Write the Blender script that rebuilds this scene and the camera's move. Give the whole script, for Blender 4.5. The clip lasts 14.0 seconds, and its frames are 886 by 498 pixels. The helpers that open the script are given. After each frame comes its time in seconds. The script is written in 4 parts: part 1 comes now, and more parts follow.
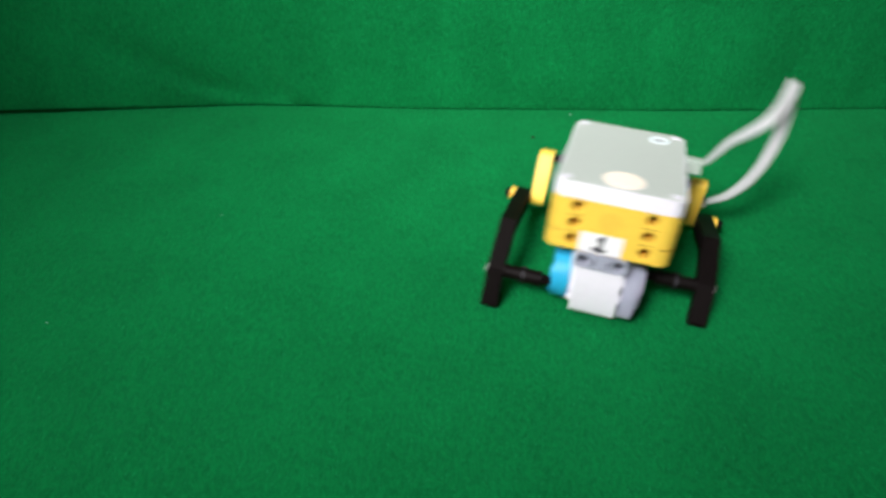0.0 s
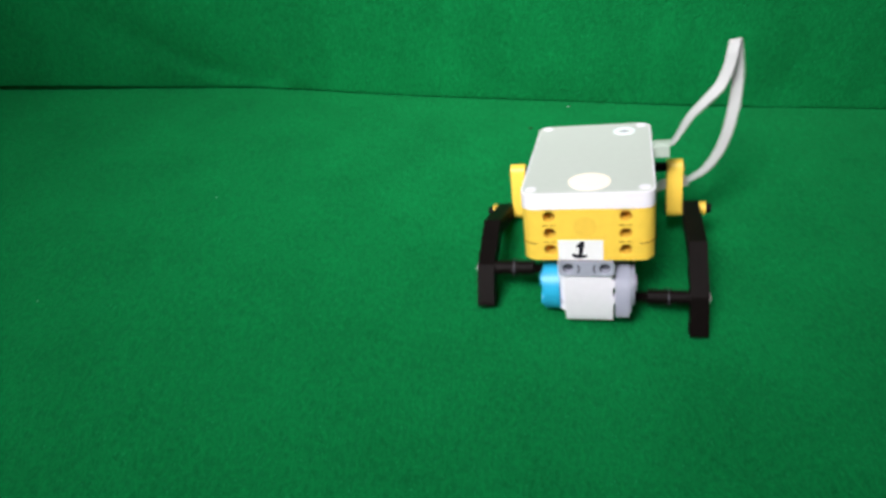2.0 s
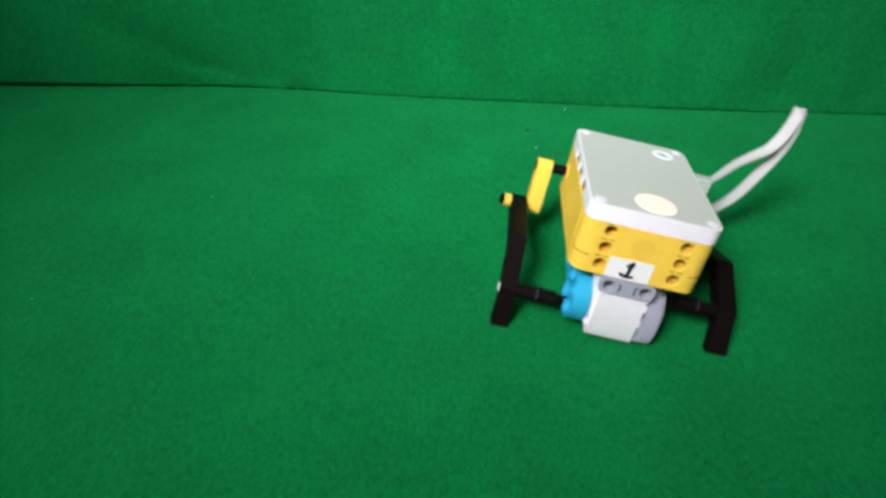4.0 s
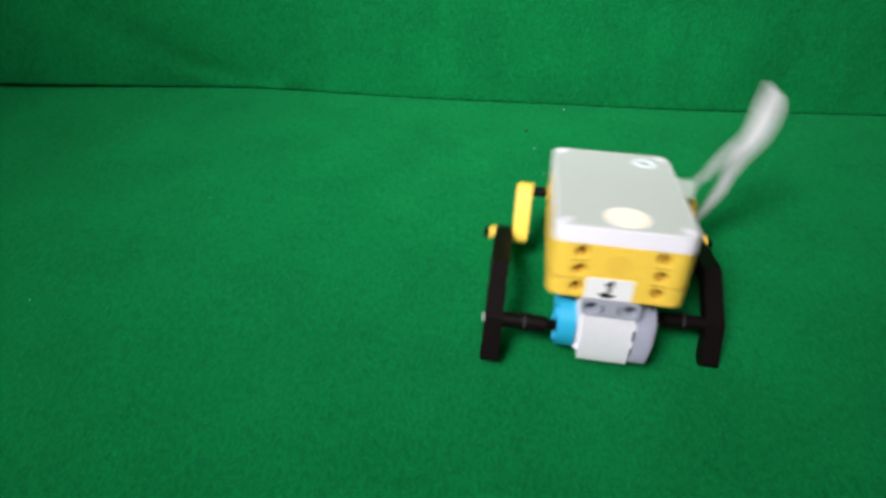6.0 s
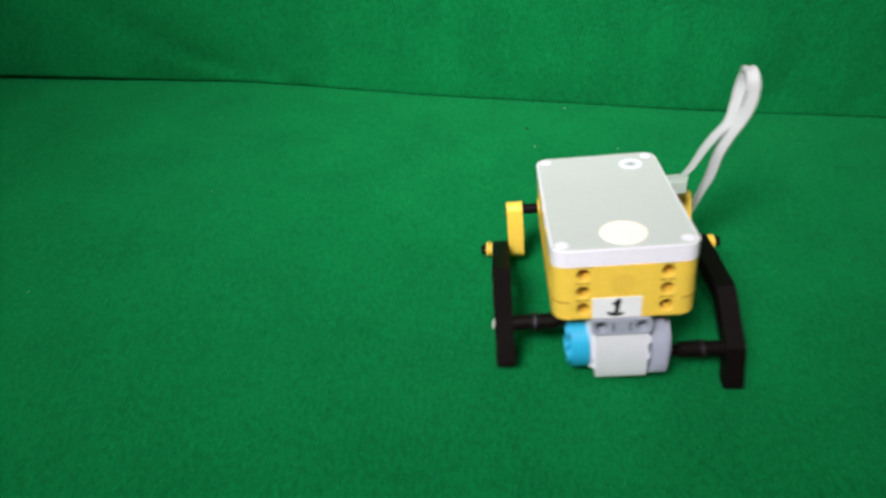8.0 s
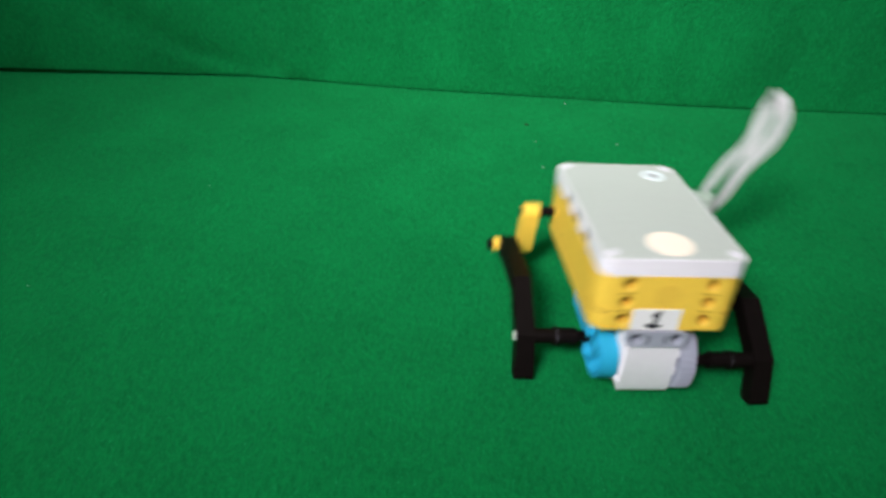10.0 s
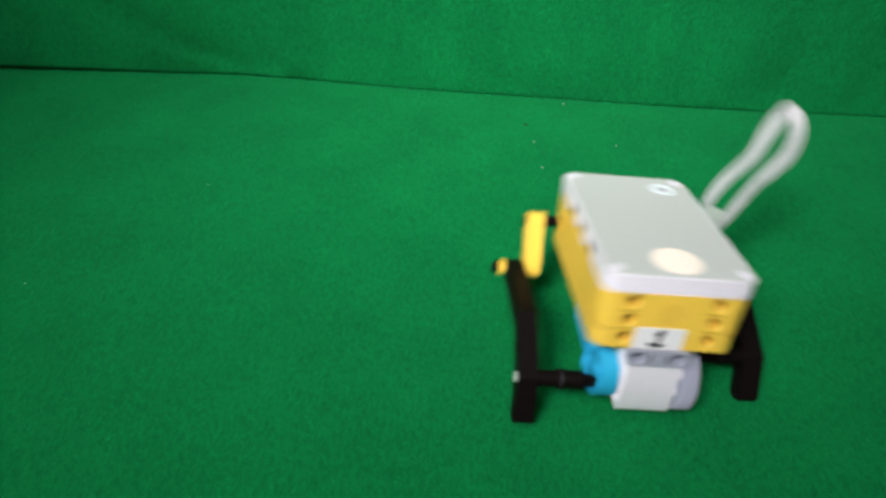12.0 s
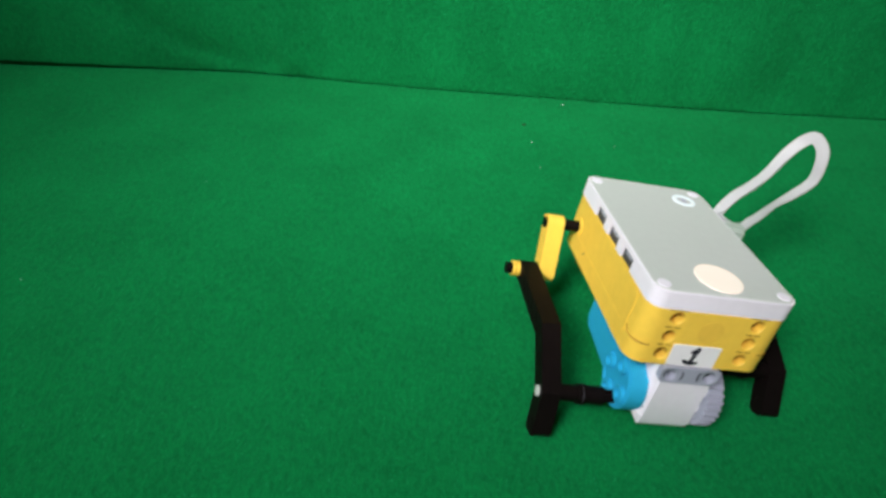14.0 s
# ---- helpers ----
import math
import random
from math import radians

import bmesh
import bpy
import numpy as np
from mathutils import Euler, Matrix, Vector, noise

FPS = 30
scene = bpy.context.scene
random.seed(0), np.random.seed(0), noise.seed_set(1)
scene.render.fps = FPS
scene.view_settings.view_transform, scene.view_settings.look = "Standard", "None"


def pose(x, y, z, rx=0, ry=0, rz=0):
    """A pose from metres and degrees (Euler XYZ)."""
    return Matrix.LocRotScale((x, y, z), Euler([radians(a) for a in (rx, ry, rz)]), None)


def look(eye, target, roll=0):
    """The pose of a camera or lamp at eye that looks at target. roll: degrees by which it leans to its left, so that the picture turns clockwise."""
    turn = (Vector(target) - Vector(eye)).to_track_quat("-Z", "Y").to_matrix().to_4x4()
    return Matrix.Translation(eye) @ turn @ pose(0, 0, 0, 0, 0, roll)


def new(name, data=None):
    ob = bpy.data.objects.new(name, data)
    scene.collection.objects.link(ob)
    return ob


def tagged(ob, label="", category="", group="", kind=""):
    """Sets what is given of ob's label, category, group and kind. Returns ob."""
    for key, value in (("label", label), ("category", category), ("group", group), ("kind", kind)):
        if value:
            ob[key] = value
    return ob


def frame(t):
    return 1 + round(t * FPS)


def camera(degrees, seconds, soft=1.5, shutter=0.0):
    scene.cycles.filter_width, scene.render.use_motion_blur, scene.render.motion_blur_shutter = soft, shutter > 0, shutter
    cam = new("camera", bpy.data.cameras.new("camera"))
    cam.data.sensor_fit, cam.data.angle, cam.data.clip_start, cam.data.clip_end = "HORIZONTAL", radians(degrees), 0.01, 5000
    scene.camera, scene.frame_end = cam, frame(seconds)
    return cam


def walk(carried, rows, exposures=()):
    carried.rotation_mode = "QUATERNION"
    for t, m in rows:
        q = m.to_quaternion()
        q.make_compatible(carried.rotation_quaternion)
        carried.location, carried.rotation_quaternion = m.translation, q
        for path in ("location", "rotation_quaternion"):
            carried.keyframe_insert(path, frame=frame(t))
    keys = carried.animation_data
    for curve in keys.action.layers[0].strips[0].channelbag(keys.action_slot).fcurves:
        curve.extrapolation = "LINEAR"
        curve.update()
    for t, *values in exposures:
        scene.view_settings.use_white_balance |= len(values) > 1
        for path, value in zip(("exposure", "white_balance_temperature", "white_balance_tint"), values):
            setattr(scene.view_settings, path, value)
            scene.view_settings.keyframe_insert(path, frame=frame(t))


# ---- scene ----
cam = camera(68.0, 14.0, soft=3.1, shutter=0.85)
walk(cam, [
    (0.0, pose(0, 0, 0.226, 50.74, 1.47, 0.15)),
    (0.5, pose(0, 0, 0.226, 50.28, 0.66, 1.04)),
    (1.0, pose(0, 0, 0.226, 50.02, 0.76, 0.64)),
    (1.5, pose(0, 0, 0.226, 49.88, 0.42, 0.46)),
    (2.0, pose(0, 0, 0.226, 49.76, 0.01, 0.74)),
    (2.5, pose(0, 0, 0.226, 49.70, -0.14, 0.82)),
    (3.0, pose(0, 0, 0.226, 49.85, -0.53, 0.85)),
    (5.5, pose(0, 0, 0.226, 49.86, -0.64, 0.75)),
    (6.0, pose(0, 0, 0.226, 49.93, -0.67, 0.71)),
    (6.5, pose(0, 0, 0.226, 50.00, -1.00, 0.84)),
    (7.0, pose(0, 0, 0.226, 50.01, -0.94, 0.85)),
    (7.5, pose(0, 0, 0.226, 49.71, -1.00, 0.92)),
    (8.0, pose(0, 0, 0.226, 49.65, -1.21, 1.09)),
    (10.5, pose(0, 0, 0.226, 49.20, -1.50, 1.19)),
    (11.0, pose(0, 0, 0.226, 49.29, -1.56, 1.20)),
    (11.5, pose(0, 0, 0.226, 49.31, -1.39, 1.18)),
    (12.0, pose(0, 0, 0.226, 49.22, -1.76, 1.26)),
    (12.5, pose(0, 0, 0.226, 49.00, -1.95, 1.40)),
    (13.0, pose(0, 0, 0.226, 48.94, -2.13, 1.46)),
    (13.5, pose(0, 0, 0.226, 48.80, -2.10, 1.42)),
    (14.0, pose(0, 0, 0.226, 49.15, -2.24, 1.40)),
])

# ---- light ----
world = bpy.data.worlds.new("room_light")
scene.world = world
world.use_nodes = True
world.node_tree.nodes["Background"].inputs[0].default_value = (0.9, 0.95, 1.0, 1)
world.node_tree.nodes["Background"].inputs[1].default_value = 0.10
scene.view_settings.exposure = 0.0


def lamp(name, at, target, power, colour, cone, size, roll, oval):
    data = bpy.data.lights.new(name, "SPOT")
    data.energy, data.color, data.spot_size, data.spot_blend, data.shadow_soft_size = power, colour, radians(cone), 1.0, size
    ob = new(name, data)
    ob.matrix_world = look(at, target, roll) @ Matrix.Diagonal((*oval, 1, 1))
    return ob


# Unseen key lamp, added; its narrow oval cone is fitted to darken the outskirts.
lamp("key_spot", (-0.46, -0.35, 1.02), (0.071, 0.432, 0.04), 171, (1.0, 0.965, 0.97), 34.2, 0.26, -34.0, (0.917, 1.085))
# Weak overhead fill with no known source, added for ambient light.
room = bpy.data.lights.new("room_fill", "AREA")
room.shape, room.size, room.energy, room.color = "SQUARE", 0.6, 6, (1.0, 0.97, 0.95)
new("room_fill", room).matrix_world = look((0.0, 0.1, 2.28), (0.0, 0.1, 0.0))


# ---- materials ----
def material(name, colour, rough=0.4, spec=0.5, grain=300.0, bump=0.05, vary=0.06, glow=0.0, glow_colour=None, stain=18.0, metal=0.0):
    """A plastic or paper: base colour with stains and grain at two scales, fine relief."""
    m = bpy.data.materials.new(name)
    m.use_nodes = True
    nt = m.node_tree
    b = nt.nodes["Principled BSDF"]
    co = nt.nodes.new("ShaderNodeTexCoord")
    n1, n2 = nt.nodes.new("ShaderNodeTexNoise"), nt.nodes.new("ShaderNodeTexNoise")
    n1.inputs["Scale"].default_value, n2.inputs["Scale"].default_value = stain, grain
    n1.inputs["Detail"].default_value = 5
    add = nt.nodes.new("ShaderNodeMath")
    add.operation = "ADD"
    ramp = nt.nodes.new("ShaderNodeMapRange")
    ramp.inputs[1].default_value, ramp.inputs[2].default_value = 0.6, 1.4
    ramp.inputs[3].default_value, ramp.inputs[4].default_value = 1 - vary, 1 + vary
    mul = nt.nodes.new("ShaderNodeVectorMath")
    mul.operation = "MULTIPLY"
    mul.inputs[0].default_value = colour
    rr = nt.nodes.new("ShaderNodeMapRange")
    rr.inputs[3].default_value, rr.inputs[4].default_value = max(rough - 0.08, 0.02), min(rough + 0.1, 1)
    bp = nt.nodes.new("ShaderNodeBump")
    bp.inputs["Strength"].default_value, bp.inputs["Distance"].default_value = bump, 0.0004
    li = nt.links.new
    li(co.outputs["Object"], n1.inputs["Vector"]), li(co.outputs["Object"], n2.inputs["Vector"])
    li(n1.outputs["Fac"], add.inputs[0]), li(n2.outputs["Fac"], add.inputs[1])
    li(add.outputs[0], ramp.inputs[0]), li(ramp.outputs[0], mul.inputs[1])
    li(mul.outputs[0], b.inputs["Base Color"])
    li(n1.outputs["Fac"], rr.inputs[0]), li(rr.outputs[0], b.inputs["Roughness"])
    li(n2.outputs["Fac"], bp.inputs["Height"]), li(bp.outputs[0], b.inputs["Normal"])
    b.inputs["Specular IOR Level"].default_value = spec
    b.inputs["Metallic"].default_value = metal
    if glow:
        b.inputs["Emission Color"].default_value = (*(glow_colour or colour), 1)
        b.inputs["Emission Strength"].default_value = glow
    return m


def felt_material(name, colour):
    """Short green needle felt: streaky fibres, faint blotches, matt with a soft sheen."""
    m = bpy.data.materials.new(name)
    m.use_nodes = True
    nt = m.node_tree
    b = nt.nodes["Principled BSDF"]
    li = nt.links.new
    co = nt.nodes.new("ShaderNodeTexCoord")
    warp = nt.nodes.new("ShaderNodeTexNoise")
    warp.inputs["Scale"].default_value = 40
    mixv = nt.nodes.new("ShaderNodeMix")
    mixv.data_type = "RGBA"
    mixv.blend_type = "LINEAR_LIGHT"
    mixv.inputs[0].default_value = 0.006
    li(co.outputs["Object"], warp.inputs["Vector"])
    li(co.outputs["Object"], mixv.inputs[6]), li(warp.outputs["Color"], mixv.inputs[7])
    st = nt.nodes.new("ShaderNodeMapping")
    st.inputs["Scale"].default_value = (1.0, 0.5, 0.5)
    st.inputs["Rotation"].default_value = (0, 0, 0.12)
    li(mixv.outputs[2], st.inputs["Vector"])
    fib, blo, big = (nt.nodes.new("ShaderNodeTexNoise") for _ in range(3))
    for n, s, d in ((fib, 1450, 3), (blo, 560, 4), (big, 22, 6)):
        n.inputs["Scale"].default_value, n.inputs["Detail"].default_value = s, d
    li(st.outputs[0], fib.inputs["Vector"]), li(st.outputs[0], blo.inputs["Vector"]), li(co.outputs["Object"], big.inputs["Vector"])
    s1 = nt.nodes.new("ShaderNodeMapRange")
    s1.inputs[1].default_value, s1.inputs[2].default_value, s1.inputs[3].default_value, s1.inputs[4].default_value = 0.3, 0.7, 0.82, 1.18
    s2 = nt.nodes.new("ShaderNodeMapRange")
    s2.inputs[1].default_value, s2.inputs[2].default_value, s2.inputs[3].default_value, s2.inputs[4].default_value = 0.3, 0.7, 0.83, 1.17
    s3 = nt.nodes.new("ShaderNodeMapRange")
    s3.inputs[1].default_value, s3.inputs[2].default_value, s3.inputs[3].default_value, s3.inputs[4].default_value = 0.3, 0.7, 0.90, 1.10
    li(fib.outputs["Fac"], s1.inputs[0]), li(blo.outputs["Fac"], s2.inputs[0]), li(big.outputs["Fac"], s3.inputs[0])
    p1, p2 = nt.nodes.new("ShaderNodeMath"), nt.nodes.new("ShaderNodeMath")
    p1.operation = p2.operation = "MULTIPLY"
    li(s1.outputs[0], p1.inputs[0]), li(s2.outputs[0], p1.inputs[1]), li(p1.outputs[0], p2.inputs[0]), li(s3.outputs[0], p2.inputs[1])
    mul = nt.nodes.new("ShaderNodeVectorMath")
    mul.operation = "MULTIPLY"
    mul.inputs[0].default_value = colour
    li(p2.outputs[0], mul.inputs[1])
    fleck, fm = nt.nodes.new("ShaderNodeTexNoise"), nt.nodes.new("ShaderNodeMapRange")
    fleck.inputs["Scale"].default_value, fleck.inputs["Detail"].default_value = 1100, 2
    fm.inputs[1].default_value, fm.inputs[2].default_value, fm.inputs[3].default_value, fm.inputs[4].default_value = 0.64, 0.75, 0.0, 0.48
    tuft = nt.nodes.new("ShaderNodeMix")
    tuft.data_type = "RGBA"
    tuft.inputs[7].default_value = (0.016, 0.34, 0.13, 1)
    li(st.outputs[0], fleck.inputs["Vector"]), li(fleck.outputs["Fac"], fm.inputs[0]), li(fm.outputs[0], tuft.inputs[0])
    li(mul.outputs[0], tuft.inputs[6]), li(tuft.outputs[2], b.inputs["Base Color"])
    hs = nt.nodes.new("ShaderNodeMath")
    hs.operation = "ADD"
    li(fib.outputs["Fac"], hs.inputs[0]), li(blo.outputs["Fac"], hs.inputs[1])
    bp = nt.nodes.new("ShaderNodeBump")
    bp.inputs["Strength"].default_value, bp.inputs["Distance"].default_value = 0.6, 0.0010
    li(hs.outputs[0], bp.inputs["Height"]), li(bp.outputs[0], b.inputs["Normal"])
    b.inputs["Roughness"].default_value = 0.95
    b.inputs["Specular IOR Level"].default_value = 0.06
    b.inputs["Sheen Weight"].default_value = 0.03
    b.inputs["Sheen Roughness"].default_value = 0.5
    b.inputs["Sheen Tint"].default_value = (0.25, 0.9, 0.5, 1)
    return m


FELT = felt_material("green_felt", (0.0022, 0.160, 0.041))
YELLOW = material("yellow_plastic", (0.92, 0.615, 0.08), 0.42, 0.4, bump=0.04)
# The case's yellow darkened, so the shade inside its holes is in the colour.
YELLOW_SHADED = material("hole_shaded_plastic", (0.78, 0.48, 0.06), 0.5, 0.4)
SEAM = material("shaded_amber_plastic", (0.40, 0.20, 0.02), 0.6, 0.3)
YELLOW_DULL = material("dull_yellow_plastic", (0.87, 0.565, 0.075), 0.48, 0.35)
WHITE = material("white_plastic", (0.90, 0.87, 0.96), 0.4, 0.45, bump=0.03, vary=0.03)
LID_GREY = material("pale_grey_plastic", (0.60, 0.63, 0.61), 0.34, 0.5, bump=0.03, vary=0.03)
CLEAR_GREY = material("cloudy_plastic", (0.42, 0.50, 0.44), 0.3, 0.5)
AZURE = material("azure_plastic", (0.025, 0.41, 0.69), 0.4, 0.4)
GREY = material("bluish_grey_plastic", (0.36, 0.38, 0.47), 0.42, 0.4)
# Plate grey darkened for shade in holes and slots; joint rings share it.
HOLE_GREY = material("shaded_grey_plastic", (0.10, 0.105, 0.13), 0.5, 0.4)
DARK_GREY = material("dark_grey_plastic", (0.05, 0.05, 0.06), 0.5, 0.4)
BLACK = material("black_plastic", (0.005, 0.0034, 0.0034), 0.48, 0.07, vary=0.25, bump=0.06)
PAPER = material("white_paper", (0.85, 0.85, 0.87), 0.8, 0.2, vary=0.03)
INK = material("black_ink", (0.012, 0.012, 0.02), 0.6, 0.3)
RIBBON = material("pale_ribbon", (0.49, 0.50, 0.51), 0.5, 0.35, vary=0.05, bump=0.08)
BUTTON = material("lit_button", (0.82, 0.75, 0.67), 0.4, 0.4, glow=0.34, glow_colour=(1.0, 0.83, 0.70), vary=0.02)
RING = material("lit_ring", (0.8, 0.85, 0.9), 0.4, 0.4, glow=0.2, glow_colour=(0.72, 0.92, 1.0), vary=0.02)
WALL = material("white_wall_paint", (0.62, 0.61, 0.58), 0.85, 0.2, grain=60, stain=2, vary=0.05)
WOOD = material("brown_wood", (0.16, 0.09, 0.05), 0.5, 0.4, grain=90, stain=5, vary=0.2)
LINT = material("pale_lint", (0.36, 0.50, 0.42), 0.9, 0.1)
CRUMB = material("dark_crumb", (0.02, 0.03, 0.015), 0.9, 0.1)

MM = 0.001


# ---- building helpers ----
def part(name, bm, mat, parent=None, label="", smooth=True, crease=38):
    """Link a bmesh in millimetres as one mesh object, under a thing or a part."""
    bmesh.ops.scale(bm, vec=(MM, MM, MM), verts=bm.verts)
    bmesh.ops.recalc_face_normals(bm, faces=bm.faces)
    me = bpy.data.meshes.new(name)
    bm.to_mesh(me)
    bm.free()
    me.materials.append(mat)
    ob = new(name, me)
    if smooth:
        me.shade_smooth()
        me.set_sharp_from_angle(angle=radians(crease))
    if parent is not None:
        ob.parent = parent
    if label:
        tagged(ob, label)
    return ob


def bevel(bm, r, seg=2, angle=35):
    es = [e for e in bm.edges if len(e.link_faces) == 2 and e.calc_face_angle(0) > radians(angle)]
    bmesh.ops.bevel(bm, geom=es, offset=r, segments=seg, profile=0.5, affect="EDGES", clamp_overlap=True)
    return bm


def prism(bm, outline, lo, hi, axis="z"):
    """Extrude an outline of (a, b) pairs from lo to hi: along z (x, y), along x (y, z) or along y (x, z)."""
    def at(a, b, c):
        return {"z": (a, b, c), "x": (c, a, b), "y": (a, c, b)}[axis]
    low = [bm.verts.new(at(a, b, lo)) for a, b in outline]
    top = [bm.verts.new(at(a, b, hi)) for a, b in outline]
    n = len(outline)
    bm.faces.new(low), bm.faces.new(top)
    for i in range(n):
        bm.faces.new((low[i], low[(i + 1) % n], top[(i + 1) % n], top[i]))
    return bm


def rounded(x0, x1, y0, y1, r, seg=5):
    out = []
    for cx, cy, a0 in ((x1 - r, y1 - r, 0), (x0 + r, y1 - r, 90), (x0 + r, y0 + r, 180), (x1 - r, y0 + r, 270)):
        for i in range(seg + 1):
            a = radians(a0 + 90 * i / seg)
            out.append((cx + r * math.cos(a), cy + r * math.sin(a)))
    return out


def circle(cx, cy, r, n=24):
    return [(cx + r * math.cos(2 * math.pi * i / n), cy + r * math.sin(2 * math.pi * i / n)) for i in range(n)]


def box(lo, hi, r=0.5, seg=2):
    bm = bmesh.new()
    prism(bm, [(lo[0], lo[1]), (hi[0], lo[1]), (hi[0], hi[1]), (lo[0], hi[1])], lo[2], hi[2])
    return bevel(bm, r, seg)


def rod(x0, x1, y, z, r, n=20, soft=0.3):
    bm = bmesh.new()
    prism(bm, circle(y, z, r, n), x0, x1, "x")
    return bevel(bm, soft, 1, 60)


def cross_axle(x0, x1, y, z, r=2.4, w=0.95):
    """A cross-shaped axle along x."""
    o = [(w, w), (w, r), (-w, r), (-w, w), (-r, w), (-r, -w), (-w, -w), (-w, -r), (w, -r), (w, -w), (r, -w), (r, w)]
    return prism(bmesh.new(), [(y + a, z + b) for a, b in o], x0, x1, "x")


def ring(x0, x1, y, z, r_out, r_in, n=20):
    """A tube along x."""
    bm = bmesh.new()
    loops = [[bm.verts.new((x, y + r * math.cos(2 * math.pi * i / n), z + r * math.sin(2 * math.pi * i / n))) for i in range(n)]
             for x, r in ((x0, r_in), (x0, r_out), (x1, r_out), (x1, r_in))]
    for k in range(4):
        a, b = loops[k], loops[(k + 1) % 4]
        for i in range(n):
            bm.faces.new((a[i], a[(i + 1) % n], b[(i + 1) % n], b[i]))
    return bm


def beam_outline(pts, half, seg=8, square=False):
    """The outline of a beam of that half width along a bent line, with round ends."""
    pts = [Vector(p) for p in pts]
    left, right = [], []
    n = len(pts)
    for i, p in enumerate(pts):
        if i == 0 or i == n - 1:
            d = (pts[1] - pts[0] if i == 0 else pts[-1] - pts[-2]).normalized()
            k = Vector((-d.y, d.x)) * half
        else:
            a, b = (pts[i] - pts[i - 1]).normalized(), (pts[i + 1] - pts[i]).normalized()
            m = (Vector((-a.y, a.x)) + Vector((-b.y, b.x))).normalized()
            k = m * half / m.dot(Vector((-a.y, a.x)))
        left.append(p + k), right.append(p - k)

    def cap(c, start):
        a0 = math.atan2(start.y, start.x)
        return [c + half * Vector((math.cos(a0 - math.pi * i / seg), math.sin(a0 - math.pi * i / seg))) for i in range(1, seg)]
    first = cap(pts[0], right[0] - pts[0])
    if square:
        d = (pts[0] - pts[1]).normalized()
        k = Vector((-d.y, d.x))
        first = [pts[0] + d * half * b + k * half * a for a, b in ((1, 0.6), (0.85, 0.92), (0.6, 1), (-0.6, 1), (-0.85, 0.92), (-1, 0.6))]
    out = left + cap(pts[-1], left[-1] - pts[-1]) + right[::-1] + first
    return [(v.x, v.y) for v in out]


def beam(pts, x0, x1, half, square=False):
    """A flat-sided beam with slightly eased edges."""
    bm = bmesh.new()
    prism(bm, beam_outline(pts, half, square=square), x0, x1, "x")
    bevel(bm, 0.45, 2, 50)
    return bm


def hole_block(x, z0, z1, zs, y0, depth, r=2.5):
    """A strip 8 wide in the front of the case with round holes that go in."""
    bm = bmesh.new()
    n = 16
    edges = [z0] + [(a + b) / 2 for a, b in zip(zs, zs[1:])] + [z1]
    for k, z in enumerate(zs):
        lo, hi = edges[k], edges[k + 1]
        outer, lip, inner, back = [], [], [], []
        for i in range(n):
            a = 2 * math.pi * i / n
            c, s = math.cos(a), math.sin(a)
            m = max(abs(c), abs(s))
            oz = z + (s / m) * ((hi - z) if s > 0 else (z - lo))
            outer.append(bm.verts.new((x + 4 * c / m, y0, oz)))
            lip.append(bm.verts.new((x + 2.8 * c, y0, z + 2.8 * s)))
            inner.append(bm.verts.new((x + r * c, y0 + 0.35, z + r * s)))
            back.append(bm.verts.new((x + r * c, y0 + depth, z + r * s)))
        for a, b in ((outer, lip), (lip, inner), (inner, back)):
            for i in range(n):
                bm.faces.new((a[i], a[(i + 1) % n], b[(i + 1) % n], b[i]))
        bm.faces.new(back)
    return bm


def stroke(line, y0, y1):
    """A pen stroke on a front face: x, z and width along it, with blunt ends."""
    bm = bmesh.new()
    left, right = [], []
    for i, (x, z, w) in enumerate(line):
        a, b = line[max(i - 1, 0)], line[min(i + 1, len(line) - 1)]
        d = Vector((b[0] - a[0], b[1] - a[1])).normalized() * w / 2
        left.append((x - d.y, z + d.x)), right.append((x + d.y, z - d.x))
    return prism(bm, left + right[::-1], y0, y1, "y")


def lug(x, z, half, tall, y0, depth, r, side):
    """The end of a plate with a round recess, its outer end (side -1 or 1) well rounded."""
    bm = bmesh.new()
    n = 32
    rims = [[] for _ in range(5)]
    for i in range(n):
        c, s = math.cos(2 * math.pi * i / n), math.sin(2 * math.pi * i / n)
        m = (abs(c) ** 5 + abs(s) ** 5) ** 0.2 if c * side > 0 else max(abs(c), abs(s))
        spots = ((x + half * c / m, y0 + 3, z + tall * s / m), (x + half * c / m, y0, z + tall * s / m), (x + (r + 0.4) * c, y0, z + (r + 0.4) * s),
                 (x + r * c, y0 + 0.3, z + r * s), (x + r * c, y0 + depth, z + r * s))
        for rim, p in zip(rims, spots):
            rim.append(bm.verts.new(p))
    for a, b in zip(rims, rims[1:]):
        for i in range(n):
            bm.faces.new((a[i], a[(i + 1) % n], b[(i + 1) % n], b[i]))
    bm.faces.new(rims[-1])
    return bm


def tube_in(x, z, r, y0, y1, n=16):
    """The lining of a hole that goes in along y, closed at its end, coloured darker for its shade."""
    bm = bmesh.new()
    near, far = ([bm.verts.new((x + r * math.cos(2 * math.pi * i / n), y, z + r * math.sin(2 * math.pi * i / n))) for i in range(n)] for y in (y0, y1))
    for i in range(n):
        bm.faces.new((near[i], near[(i + 1) % n], far[(i + 1) % n], far[i]))
    bm.faces.new(far)
    return bm


